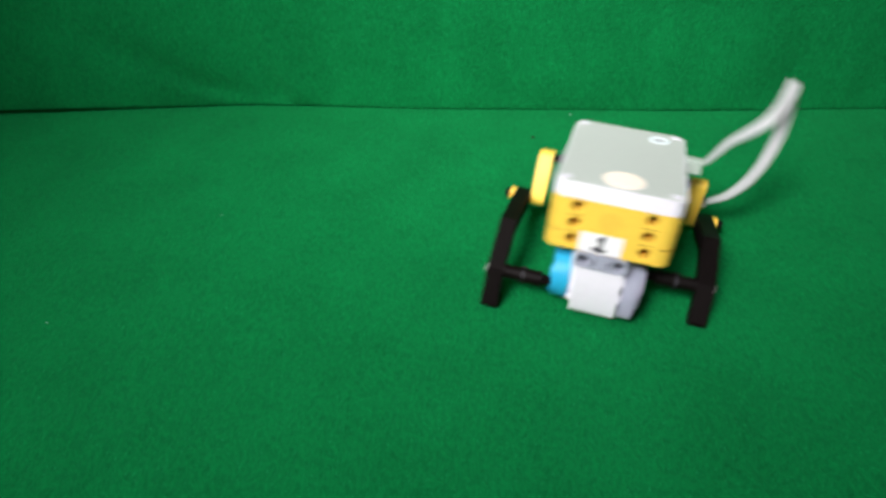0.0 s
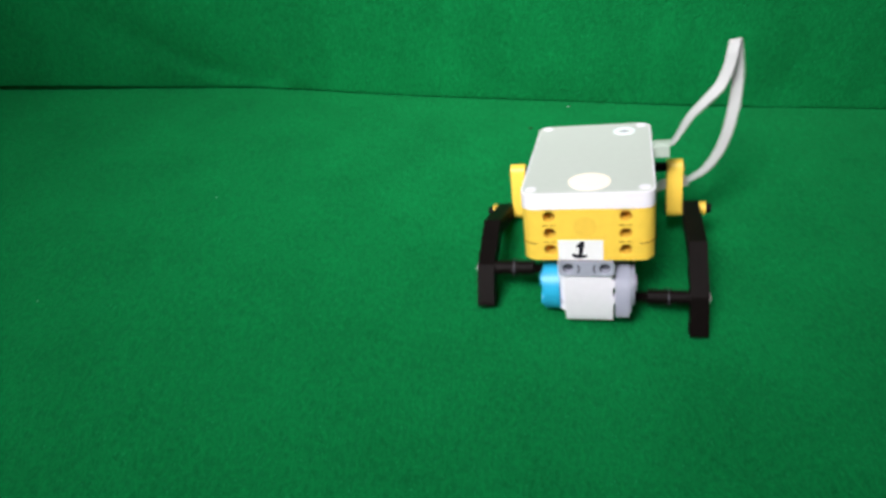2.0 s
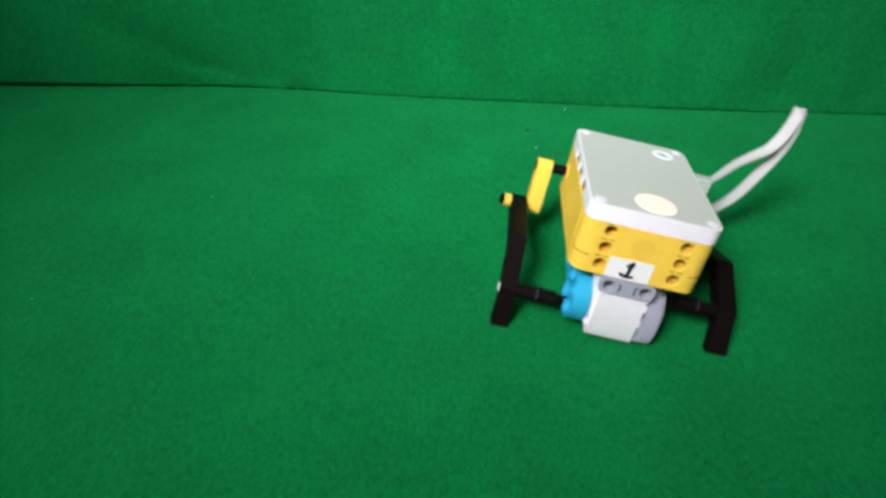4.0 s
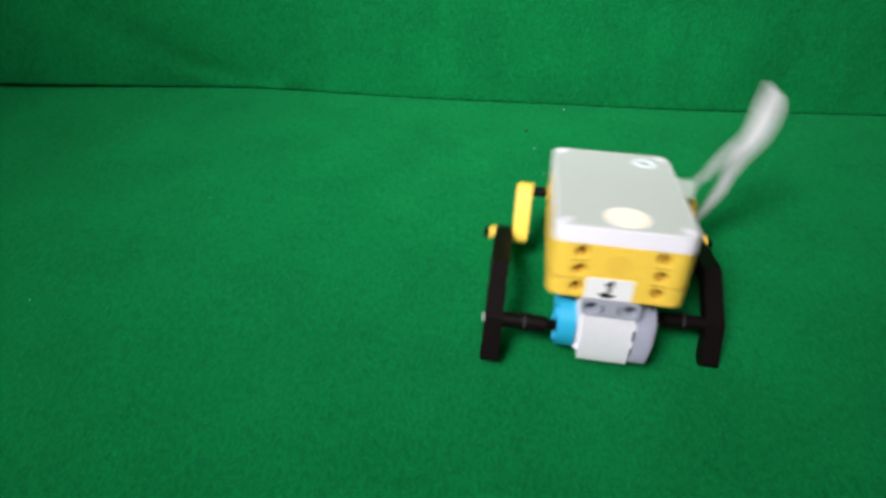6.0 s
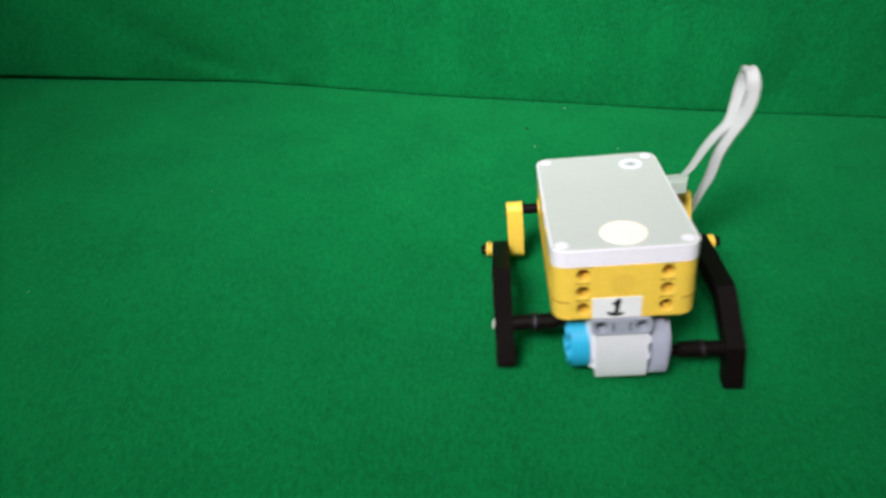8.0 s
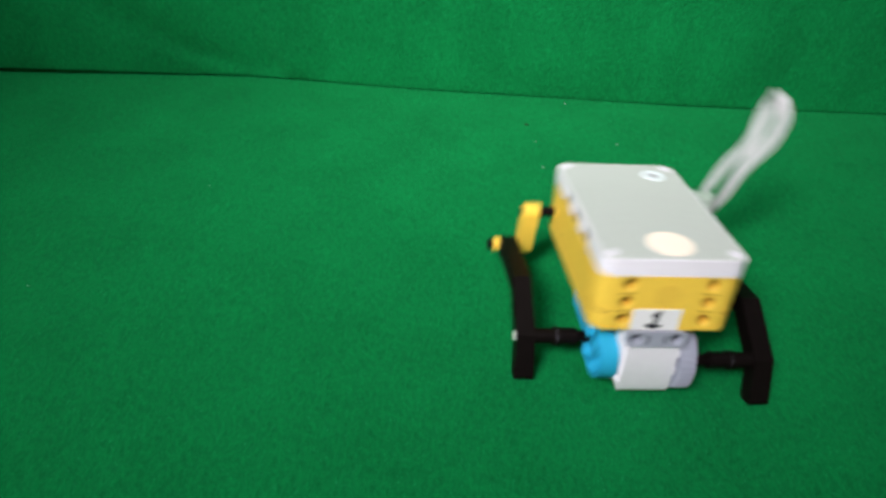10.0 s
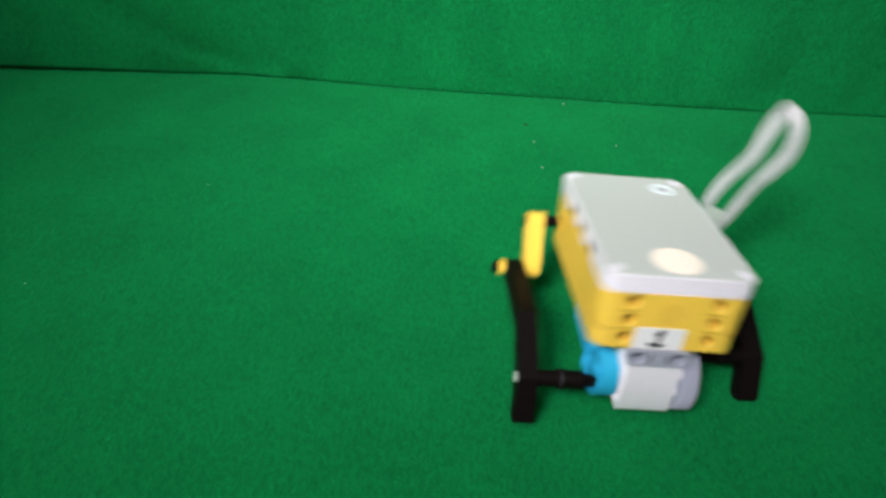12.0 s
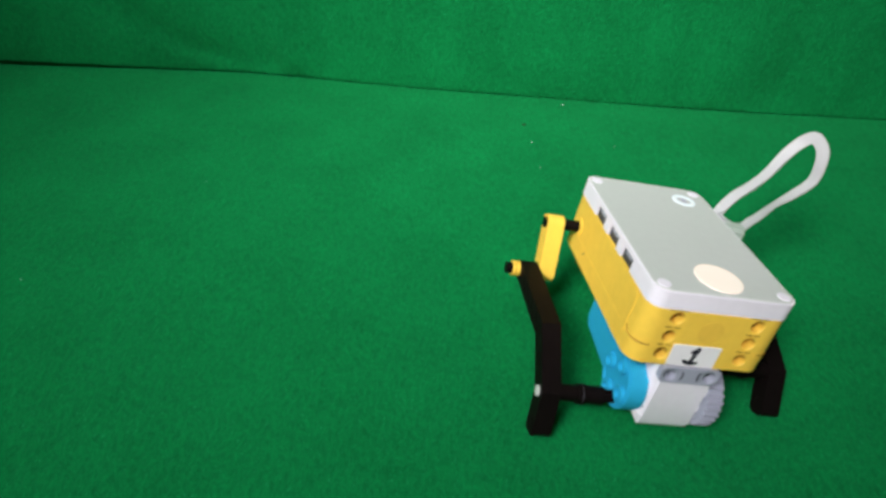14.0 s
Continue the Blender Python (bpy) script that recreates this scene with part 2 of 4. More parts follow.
def ribbon(path, width_dirs, width, thick):
    """A flat cable along a smooth path of control points; width_dirs say which way it is broad."""
    def cr(p, i, s):
        a, b, c, d = (Vector(p[max(0, min(len(p) - 1, i + k))]) for k in (-1, 0, 1, 2))
        return 0.5 * (2 * b + (c - a) * s + (2 * a - 5 * b + 4 * c - d) * s * s + (3 * b - a - 3 * c + d) * s ** 3)
    bm = bmesh.new()
    rows = []
    for i in range(len(path) - 1):
        for k in range(8):
            s = k / 8
            p, w = cr(path, i, s), cr(width_dirs, i, s).normalized()
            q = cr(path, i, s + 0.01)
            t = (q - p).normalized()
            w = (w - t * w.dot(t)).normalized()
            h = t.cross(w)
            loop = []
            m = 7
            for j in range(m):
                u = -width / 2 + width * j / (m - 1)
                loop.append(p + w * u + h * (thick / 2 + 0.10 * abs(math.sin(j * math.pi / 2))))
            for j in range(m - 1, -1, -1):
                u = -width / 2 + width * j / (m - 1)
                loop.append(p + w * u - h * (thick / 2 + 0.10 * abs(math.sin(j * math.pi / 2))))
            rows.append([bm.verts.new(v) for v in loop])
    n = len(rows[0])
    for a, b in zip(rows, rows[1:]):
        for i in range(n):
            bm.faces.new((a[i], a[(i + 1) % n], b[(i + 1) % n], b[i]))
    bm.faces.new(rows[0]), bm.faces.new(rows[-1])
    return bm


# ---- the setting ----
def seam_y(x):
    """Where the ground cloth meets the backdrop, in metres."""
    base = 0.4365 - 0.040 * x
    return base + 0.0105 * math.exp(-((x + 0.14) / 0.10) ** 2) - 0.028 * max(0.0, -x - 0.15) + 0.0012 * math.sin(x * 21 + 1.0) + 0.0006 * noise.noise(Vector((x * 70, 0, 7)))


def gap(x):
    """How far the backdrop's hem hangs over the ground cloth."""
    return 0.00015 + 0.0038 / (1 + math.exp((x + 0.235) / 0.045)) + 0.0001 * math.sin(x * 40)


def felt_ground():
    bm = bmesh.new()
    nx, rows = 181, []
    ys = [-0.75, -0.5, -0.3] + [-0.2 + 0.02 * i for i in range(37)]
    for i in range(nx):
        x = -0.9 + 1.8 * i / (nx - 1)
        rows.append([bm.verts.new((x, y, 0.0007 * noise.noise(Vector((x * 9, y * 9, 0.3))) - 0.0004)) for y in ys])
    for a, b in zip(rows, rows[1:]):
        for k in range(len(a) - 1):
            bm.faces.new((a[k], b[k], b[k + 1], a[k + 1]))
    bmesh.ops.scale(bm, vec=(1000, 1000, 1000), verts=bm.verts)
    return part("ground", bm, FELT)


def felt_backdrop():
    """A thick hanging cloth: its face, a rounded hem and its back."""
    bm = bmesh.new()
    nx, rows = 361, []
    for i in range(nx):
        x = -0.9 + 1.8 * i / (nx - 1)
        y0, g = seam_y(x), gap(x)
        col = [bm.verts.new((x, y0 + 0.05, 0.6)), bm.verts.new((x, y0 + 0.011, 0.02)), bm.verts.new((x, y0 + 0.010, g + 0.0004))]
        for k in range(4):
            a = radians(90 * k / 4)
            col.append(bm.verts.new((x, y0 + 0.0005 - 0.0005 * math.sin(a), g + 0.0005 - 0.0005 * math.cos(a))))
        for k in range(44):
            h = 0.62 * ((k + 1) / 44) ** 1.6
            low = math.exp(-h / 0.045)
            fold = -0.0036 * low * math.exp(-((x + 0.112 + 0.35 * h) / 0.007) ** 2)
            fold += 0.0040 * low * math.exp(-((x + 0.126 + 0.5 * h) / 0.010) ** 2)
            fold += 0.0034 * math.exp(-h / 0.09) * math.exp(-((x + 0.15 + 2.2 * h) / 0.022) ** 2) * min(1, h / 0.012)
            fold -= 0.0022 * math.exp(-h / 0.05) * math.exp(-((x + 0.171 + 1.9 * h) / 0.009) ** 2)
            fold -= 0.0016 * math.exp(-((x - 0.19 + 0.1 * h) / 0.012) ** 2) * low
            fold += 0.0012 * math.exp(-((x + 0.086 + 0.04 * h) / 0.008) ** 2) * math.exp(-h / 0.2)
            fold += 0.0009 * math.exp(-((x - 0.045) / 0.010) ** 2) * low
            wave = 0.0016 * noise.noise(Vector((x * 6, h * 4, 4.1))) + 0.0020 * noise.noise(Vector((x * 24, h * 5, 1.1)))
            col.append(bm.verts.new((x, y0 + 0.04 * h - 0.0003 * (1 - math.exp(-h / 0.01)) + fold * min(1, h / 0.010) + wave * min(1, h / 0.012), g + 0.0005 + h)))
        rows.append(col)
    for a, b in zip(rows, rows[1:]):
        for k in range(len(a) - 1):
            bm.faces.new((a[k], b[k], b[k + 1], a[k + 1]))
    bmesh.ops.scale(bm, vec=(1000, 1000, 1000), verts=bm.verts)
    return part("backdrop", bm, FELT)


def slab(name, lo, hi, mat, label, category):
    ob = part(name, box([v * 1000 for v in lo], [v * 1000 for v in hi], 3), mat)
    return tagged(ob, label, category, kind="structure")


tagged(felt_ground(), "green needle-felt cloth spread flat as ground", "felt cloth", kind="structure")
tagged(felt_backdrop(), "green felt backdrop standing up, softly creased at its hem", "felt backdrop", kind="structure")
# Unseen floor, walls and ceiling, added to enclose the felt and bounce light.
slab("floor", (-1.6, -1.6, -0.06), (1.6, 1.6, -0.022), WOOD, "unseen brown wooden floor, added under the felt cloth", "floor")
slab("wall_north", (-1.6, 1.6, -0.06), (1.6, 1.7, 2.3), WALL, "unseen plain painted wall, added behind the felt backdrop", "wall")
slab("wall_south", (-1.6, -1.7, -0.06), (1.6, -1.6, 2.3), WALL, "unseen plain painted wall, added to close the room", "wall")
slab("wall_east", (1.6, -1.7, -0.06), (1.7, 1.7, 2.3), WALL, "unseen plain painted wall, added to close the room", "wall")
slab("wall_west", (-1.7, -1.7, -0.06), (-1.6, 1.7, 2.3), WALL, "unseen plain painted wall, added to close the room", "wall")
slab("ceiling", (-1.7, -1.7, 2.3), (1.7, 1.7, 2.4), WALL, "unseen plain painted ceiling, added to close the room", "ceiling")


# ---- the walking robot ----
AXIS = (12.2, -3.8)      # motor axis, y and z
THROW = 8.0              # crank radius
PIVOT = (75.7, 26.8)     # where the rocker arms hang on the hub
ARM, LEG = 22.7, 62.3    # between the holes
REST = 20.9              # the leg's own slope in degrees


def build_hub(robot):
    # yellow case with a seam, hole strips let into its front
    case = bmesh.new()
    o = rounded(-28, 28, 0, 88, 6.5)
    front = [(-20, 0), (-20, 16), (-12, 16), (-12, 0), (12, 0), (12, 16), (20, 16), (20, 0)]
    plan = [p for p in o if p[1] > 1e-6 or abs(p[0]) > 21]
    i = next(j for j, p in enumerate(plan) if p[1] < 1e-6 and p[0] < 0)
    plan = plan[:i + 1] + front + plan[i + 1:]
    prism(case, plan, 23.3, 39.4)
    case = part("case", case, YELLOW, robot, "yellow plastic hub case")
    core = bmesh.new()
    prism(core, rounded(-27.7, 27.7, 0.3, 87.7, 6.2), 22.7, 23.6)
    part("seam_core", core, YELLOW_DULL, case)
    cover = bmesh.new()
    prism(cover, plan, 15.0, 23.0)
    part("battery_cover", bevel(cover, 0.8, 2, 60), YELLOW, robot, "yellow plastic battery cover")
    part("front_panel", box((-11.95, -0.06, 15.1), (11.95, 3, 39.35), 0.05, 1), YELLOW, case)
    # dark ends of the seam at the corners, bending up behind them
    for e in (-1, 1):
        bend = [(e * (21.5 + 6.5 * math.cos(radians(a))), 6.5 + 6.5 * math.sin(radians(a)), 23.15) for a in (-88, -62, -40, -18)]
        bend += [(e * 28.0, 7.6, 23.9), (e * 28.0, 8.8, 25.6)]
        part("seam_bend", ribbon(bend, [(0, 0, 1)] * 4 + [(0, -0.7, 1), (0, -1, 0.3)], 0.55, 0.12), SEAM, case)
    for x in (-16, 16):
        part("hole_strip", hole_block(x, 15.0, 39.4, (20, 28, 36), 0.03, 8.5), YELLOW, case)
        for z in (20, 28, 36):
            part("hole", tube_in(x, z, 2.45, 0.4, 8.0), YELLOW_SHADED, case)
        # Notches are thin brown plates, the shade of a recess given as colour.
        for z in (24, 32):
            part("notch", box((x - 2.9, -0.03, z - 0.3), (x - 0.5, 0.3, z + 0.3), 0.1, 1), SEAM, case)
            part("notch", box((x + 0.2, -0.03, z - 0.22), (x + 2.6, 0.3, z + 0.22), 0.1, 1), SEAM, case)
    disc = prism(bmesh.new(), circle(-0.8, 31.3, 4.9, 28), -0.14, 0.5, "y")
    part("boss", bevel(disc, 0.04, 1, 60), YELLOW_DULL, case)
    # side ribs of the case
    for s in (-1, 1):
        part("side_ridge", box((min(s * 27, s * 28.3), 9.5, 20.6), (max(s * 27, s * 28.3), 13.5, 38.0), 0.6, 2), YELLOW, case)
        part("side_boss", rod(s * 27.6, s * 28.5, PIVOT[0], PIVOT[1], 4.2), YELLOW, case)
    # The dimple is a raised dark disc, its shade given by colour.
    part("side_dimple", rod(-28.12, -27.6, 62, 21, 0.5, 10, 0.1), DARK_GREY, case)
    # white lid with three sockets cut into each side
    lid_plan = []
    for x, sgn in ((28, 1), (-28, -1)):
        for y in ((27, 43, 59) if sgn > 0 else (59, 43, 27)):
            ys = (y - 5.2, y + 5.2) if sgn > 0 else (y + 5.2, y - 5.2)
            lid_plan.append((sgn, [(x, ys[0]), (x - sgn * 7, ys[0]), (x - sgn * 7, ys[1]), (x, ys[1])]))
    c = rounded(-28, 28, 0.2, 88, 5.5)
    n = len(c) // 4
    ne, nw, sw, se = c[:n], c[n:2 * n], c[2 * n:3 * n], c[3 * n:]
    right = [p for s, q in lid_plan if s > 0 for p in q]
    left = [p for s, q in lid_plan if s < 0 for p in q]
    lid = prism(bmesh.new(), se + right + ne + nw + left + sw, 39.6, 44.6)
    lid = part("lid", lid, WHITE, robot, "white plastic lid with six sockets")
    top = prism(bmesh.new(), c, 44.6, 46.7)
    part("rim", bevel(top, 0.8, 3, 60), WHITE, lid)
    panel = prism(bmesh.new(), rounded(-27.3, 27.3, 1.0, 87.2, 5.0), 46.2, 46.95)
    panel = part("top_panel", bevel(panel, 0.25, 2, 60), LID_GREY, robot, "pale grey top panel")
    for x in (-23.6, 23.6):
        for y in (4.9, 83.3):
            stud = prism(bmesh.new(), circle(x, y, 2.5, 20), 46.6, 47.25)
            part("stud", bevel(stud, 0.3, 2, 60), WHITE, panel)
    for s in (-1, 1):
        for y in (27, 43, 59):
            part("socket", box((s * 24.6 - 2.6, y - 4.9, 39.7), (s * 24.6 + 1.2 * s, y + 4.9, 44.4), 0.4, 1), DARK_GREY, lid, "dark cable socket")
            part("tongue", box((min(s * 25, s * 27.4), y - 3.0, 42.6), (max(s * 25, s * 27.4), y + 3.0, 43.6), 0.2, 1), GREY, lid)
    button = prism(bmesh.new(), circle(0.8, 11.9, 8.9, 48), 46.5, 47.35)
    part("button", bevel(button, 0.35, 2, 60), BUTTON, robot, "large round button that glows warm white")
    # ring button with a small link mark
    bt = bmesh.new()
    cx, cy = 15.2, 75.2
    loops = [[bt.verts.new((cx + r * math.cos(2 * math.pi * i / 40), cy + r * math.sin(2 * math.pi * i / 40), z)) for i in range(40)]
             for r, z in ((3.3, 46.6), (3.3, 47.2), (5.2, 47.2), (5.2, 46.6))]
    for a, b in zip(loops, loops[1:]):
        for i in range(40):
            bt.faces.new((a[i], a[(i + 1) % 40], b[(i + 1) % 40], b[i]))
    bt = part("ring_light", bt, RING, robot, "round white light ring")
    mark = bmesh.new()
    for x0, y0, x1, y1 in ((-1.3, -1.1, 1.2, 1.1), (-1.3, 1.1, 1.2, -1.1), (0, -2.2, 0, 2.2)):
        d = Vector((x1 - x0, y1 - y0)).normalized() * 0.25
        prism(mark, [(cx + x0 - d.y, cy + y0 + d.x), (cx + x0 + d.y, cy + y0 - d.x), (cx + x1 + d.y, cy + y1 - d.x), (cx + x1 - d.y, cy + y1 + d.x)], 46.7, 47.15)
    part("link_mark", mark, GREY, bt, smooth=False)
    # paper sticker with a figure
    sticker = part("sticker", box((-12.6, -0.36, 15.3), (6.6, -0.07, 25.0), 0.08, 1), PAPER, robot, "white paper sticker with a black 1")
    pen = {"figure": [(-2.0, 24.4, 1.5), (-2.5, 22.8, 2.3), (-2.7, 21.0, 1.8), (-3.0, 18.6, 1.7), (-3.5, 16.8, 1.8)],
           "figure_flag": [(-2.4, 23.4, 1.3), (-3.7, 22.5, 1.5), (-4.6, 21.6, 1.0)],
           "figure_base": [(-6.6, 18.1, 1.1), (-5.4, 17.3, 1.8), (-3.6, 16.8, 1.7), (-1.6, 17.0, 1.5), (-0.2, 17.4, 0.9)]}
    for k, (name, line) in enumerate(pen.items()):
        part(name, stroke(line, -0.39 - 0.01 * k, -0.3), INK, sticker, smooth=False)
    # socket plug and looped ribbon cable on one side
    plug = part("plug", box((26, 55, 40.0), (36, 63.5, 45.2), 0.9), CLEAR_GREY, robot, "cloudy plastic cable plug")
    part("plug_latch", box((29, 57, 45.0), (37, 61.5, 46.4), 0.5), CLEAR_GREY, plug)
    tail = [(47, 84, 15.5), (43, 85.5, 13.5), (37, 86, 13), (31, 80, 12.5), (24, 68, 9), (14, 52, 5)]
    tail_wide = [(0.2, 0.3, 1), (0.2, 0.3, 1), (0.1, 0.4, 0.9), (0.5, 0.4, 0.7), (0.5, -0.4, 0.7), (0.5, -0.5, 0.6)]
    part("cable_tail", ribbon(tail, tail_wide, 5.6, 0.9), RIBBON, robot)


# the cable's loop as it hangs early, midway and late: x, y, z and twist
LOOP_EARLY = [(33.0, 61.5, 43.5, 17), (37.4, 63.0, 44.0, 17), (41.6, 66.0, 48.7, 24), (46.5, 69.0, 55.0, 37), (53.7, 72.0, 61.1, 53), (60.3, 74.0, 67.7, 72), (64.0, 75.0, 75.6, 90), (65.8, 76.5, 83.4, 90), (67.3, 81.0, 86.5, 90), (68.7, 84.5, 80.4, 90), (69.6, 85.0, 69.5, 90), (69.3, 84.0, 58.7, 90), (68.3, 83.0, 50.6, 72), (66.1, 82.0, 40.9, 64), (62.0, 82.0, 30.6, 53), (56.1, 82.0, 22.3, 37), (49.7, 83.0, 17.5, 24), (47.5, 84.0, 15.8, 24)]
LOOP_MIDDLE = [(33.0, 61.5, 43.5, 20), (36.8, 64.0, 44.1, 20), (42.1, 68.0, 46.7, 24), (47.9, 73.0, 52.3, 30), (53.6, 77.0, 56.9, 41), (59.5, 80.0, 61.6, 53), (62.6, 83.0, 69.7, 64), (64.1, 84.0, 78.5, 72), (65.0, 81.0, 85.9, 72), (65.7, 77.0, 81.6, 90), (65.6, 76.0, 74.3, 90), (62.8, 76.0, 65.3, 72), (58.3, 76.5, 56.5, 64), (54.8, 77.0, 47.6, 64), (53.4, 79.0, 36.8, 53), (51.0, 81.0, 28.0, 37), (47.5, 84.0, 15.8, 24)]
LOOP_LATE = [(33.0, 62.0, 43.5, 49), (31.9, 72.0, 44.1, 49), (38.4, 76.0, 52.0, 53), (46.2, 79.0, 57.3, 44), (53.4, 82.0, 63.4, 47), (58.4, 84.0, 71.2, 46), (62.8, 84.0, 78.6, 36), (66.0, 81.0, 83.2, 16), (69.6, 77.5, 80.0, 26), (70.5, 75.0, 73.8, 41), (70.4, 74.5, 65.6, 44), (64.9, 75.0, 57.7, 37), (60.1, 76.0, 51.7, 20), (56.7, 78.0, 43.6, 30), (52.9, 80.0, 35.6, 37), (47.5, 84.0, 15.8, 24)]
LINKS = 92


def spline(p, u):
    """A point at u from 0 to 1 on the smooth curve through p."""
    i = min(int(u * (len(p) - 1)), len(p) - 2)
    s = u * (len(p) - 1) - i
    a, b, c, d = (Vector(p[max(0, min(len(p) - 1, i + k))]) for k in (-1, 0, 1, 2))
    return 0.5 * (2 * b + (c - a) * s + (2 * a - 5 * b + 4 * c - d) * s * s + (3 * b - a - 3 * c + d) * s ** 3)


def loop_shape(points, flat):
    """Evenly spaced places and broad directions along the loop; flat is what an untwisted cable's width follows."""
    fine = [spline(points, k / 600) for k in range(601)]
    run = [0.0]
    for a, b in zip(fine, fine[1:]):
        run.append(run[-1] + (b - a).xyz.length)
    shape, k, top = [], 0, max(range(601), key=lambda n: fine[n].z)
    for i in range(LINKS):
        goal = run[-1] * (i + 0.5) / LINKS
        while run[k + 1] < goal:
            k += 1
        ahead = (fine[min(k + 4, 600)] - fine[max(k - 4, 0)]).xyz.normalized()
        side = ahead.cross(flat).normalized() * (1 if k < top else -1)
        edge = (flat - ahead * flat.dot(ahead)).normalized()
        twist = radians(fine[k].w)
        shape.append((fine[k].xyz, ahead, side * math.sin(twist) + edge * math.cos(twist)))
    for i in range(1, LINKS):
        if shape[i][2].dot(shape[i - 1][2]) < 0:
            shape[i] = (*shape[i][:2], -shape[i][2])
    # over the crest the cable is carried round without kinks, its turn spread evenly
    mid = max(range(LINKS), key=lambda n: shape[n][0].z)
    lo, hi = mid - 14, mid + 14
    carried = [shape[lo][2]]
    for i in range(lo + 1, hi + 1):
        ahead = shape[i][1]
        carried.append((carried[-1] - ahead * carried[-1].dot(ahead)).normalized())
    ahead, goal = shape[hi][1], shape[hi][2]
    miss = math.atan2(carried[-1].cross(goal).dot(ahead), carried[-1].dot(goal))
    miss = (miss + math.pi / 2) % math.pi - math.pi / 2
    for i in range(lo + 1, hi):
        p, ahead, _ = shape[i]
        shape[i] = (p, ahead, Matrix.Rotation(miss * (i - lo) / (hi - lo), 3, ahead) @ carried[i - lo])
    return shape


def build_cable_links(robot):
    """Short stiff lengths of ribbon that make up the swaying loop."""
    bm = bmesh.new()
    rows = []
    for y, t in ((-1.4, 0.40), (-0.9, 0.45), (0.9, 0.45), (1.4, 0.40)):
        xs = [-2.6 + 5.2 * j / 6 for j in range(7)]
        up = [(x, y, t + 0.06 * (j % 2)) for j, x in enumerate(xs)]
        rows.append([bm.verts.new(v) for v in up + [(x, y, -z) for x, y, z in reversed(up)]])
    for a, b in zip(rows, rows[1:]):
        for i in range(14):
            bm.faces.new((a[i], a[(i + 1) % 14], b[(i + 1) % 14], b[i]))
    bm.faces.new(rows[0]), bm.faces.new(rows[-1])
    first = part("cable_link", bm, RIBBON, robot, "pale flat ribbon cable bent into a loop")
    links = [first]
    for _ in range(LINKS - 1):
        ob = new("cable_link", first.data)
        ob.parent = robot
        links.append(ob)
    return links


def build_motor(robot):
    white = bmesh.new()
    side = [(0.2, -14.5), (1.6, -17.4), (26, -16.0), (26, 13), (5.5, 13.0), (5.5, 7.7), (0, 7.7)]
    prism(white, side, -10.8, 10.3, "x")
    white = part("motor_body", bevel(white, 1.7, 3, 30), WHITE, robot, "white plastic motor block under the hub")
    cheek = [(-10.0, 0.25), (-10.9, 0.35), (-12.1, 1.0), (-13.1, 2.2), (-13.8, 3.8), (-14.1, 5.8), (-14.1, 25), (-10.0, 25)]
    part("motor_cheek", bevel(prism(bmesh.new(), cheek, -12.0, 7.6), 2.0, 3, 60), WHITE, white)
    upper = [(-11.7, 0.9), (-12.4, 1.3), (-13.2, 2.4), (-13.8, 3.8), (-14.1, 5.8), (-14.1, 25), (-11.7, 25)]
    part("motor_cheek", prism(bmesh.new(), upper, 5.0, 14.0), WHITE, white)
    for z in (-6.5, 2.0):
        part("clip", box((9.4, 0.5, z - 1.5), (11.3, 5, z + 1.5), 0.5), WHITE, white)
    mark = part("ring_mark", ring(-0.12, 0.2, 0, 0, 1.25, 0.8), GREY, white)
    mark.matrix_basis = pose(-12.65 * MM, 1.6 * MM, -7.8 * MM, 0, 0, 42)
    # grey plate with two holes and slots, above the white block
    plate = part("front_plate", box((-4.9, -1.2, 7.5), (3.3, 1.8, 14.7), 0.1, 1), GREY, robot, "bluish grey plate with two holes")
    for x, e in ((-8.8, -1), (7.2, 1)):
        # A dark disc before the hole's end paints in the shade there.
        part("hole_shade", prism(bmesh.new(), circle(x, 11.1, 2.35, 20), 2.6, 2.9, "y"), HOLE_GREY, plate)
        part("plate_end", lug(x, 11.1, 4.0, 3.6, -1.2, 4.2, 2.4, e), GREY, plate)
    # Slots are flat strokes, dark in colour where cut slots would be shaded.
    for x, bow in ((-4.0, 0.5), (2.4, -0.5)):
        part("slot", stroke([(x - bow, 13.1, 0.7), (x, 11.9, 0.9), (x, 10.3, 0.9), (x - bow, 9.1, 0.7)], -1.26, -1.0), HOLE_GREY, plate)
    # azure frame that runs back under the hub
    frame_part = bmesh.new()
    prism(frame_part, [(14, -9), (22, -11.0), (50, -8.0), (53, -4.5), (53, 6), (50, 13), (14, 13)], -19.5, -9, "x")
    frame_part = part("motor_frame", bevel(frame_part, 0.5, 2, 30), AZURE, robot, "azure plastic motor frame")
    # A dark disc on the surface stands in for a small hole's shade.
    part("frame_hole", rod(-19.7, -19.3, 48, 8, 1.2), DARK_GREY, frame_part)
    part("motor_tab", box((-17.5, 21, 8.5), (-13.4, 25, 12.8), 0.5), WHITE, robot)
    part("motor_tail", box((-9, 26, -13.2), (10.5, 51, 12), 2.0, 3), WHITE, robot)


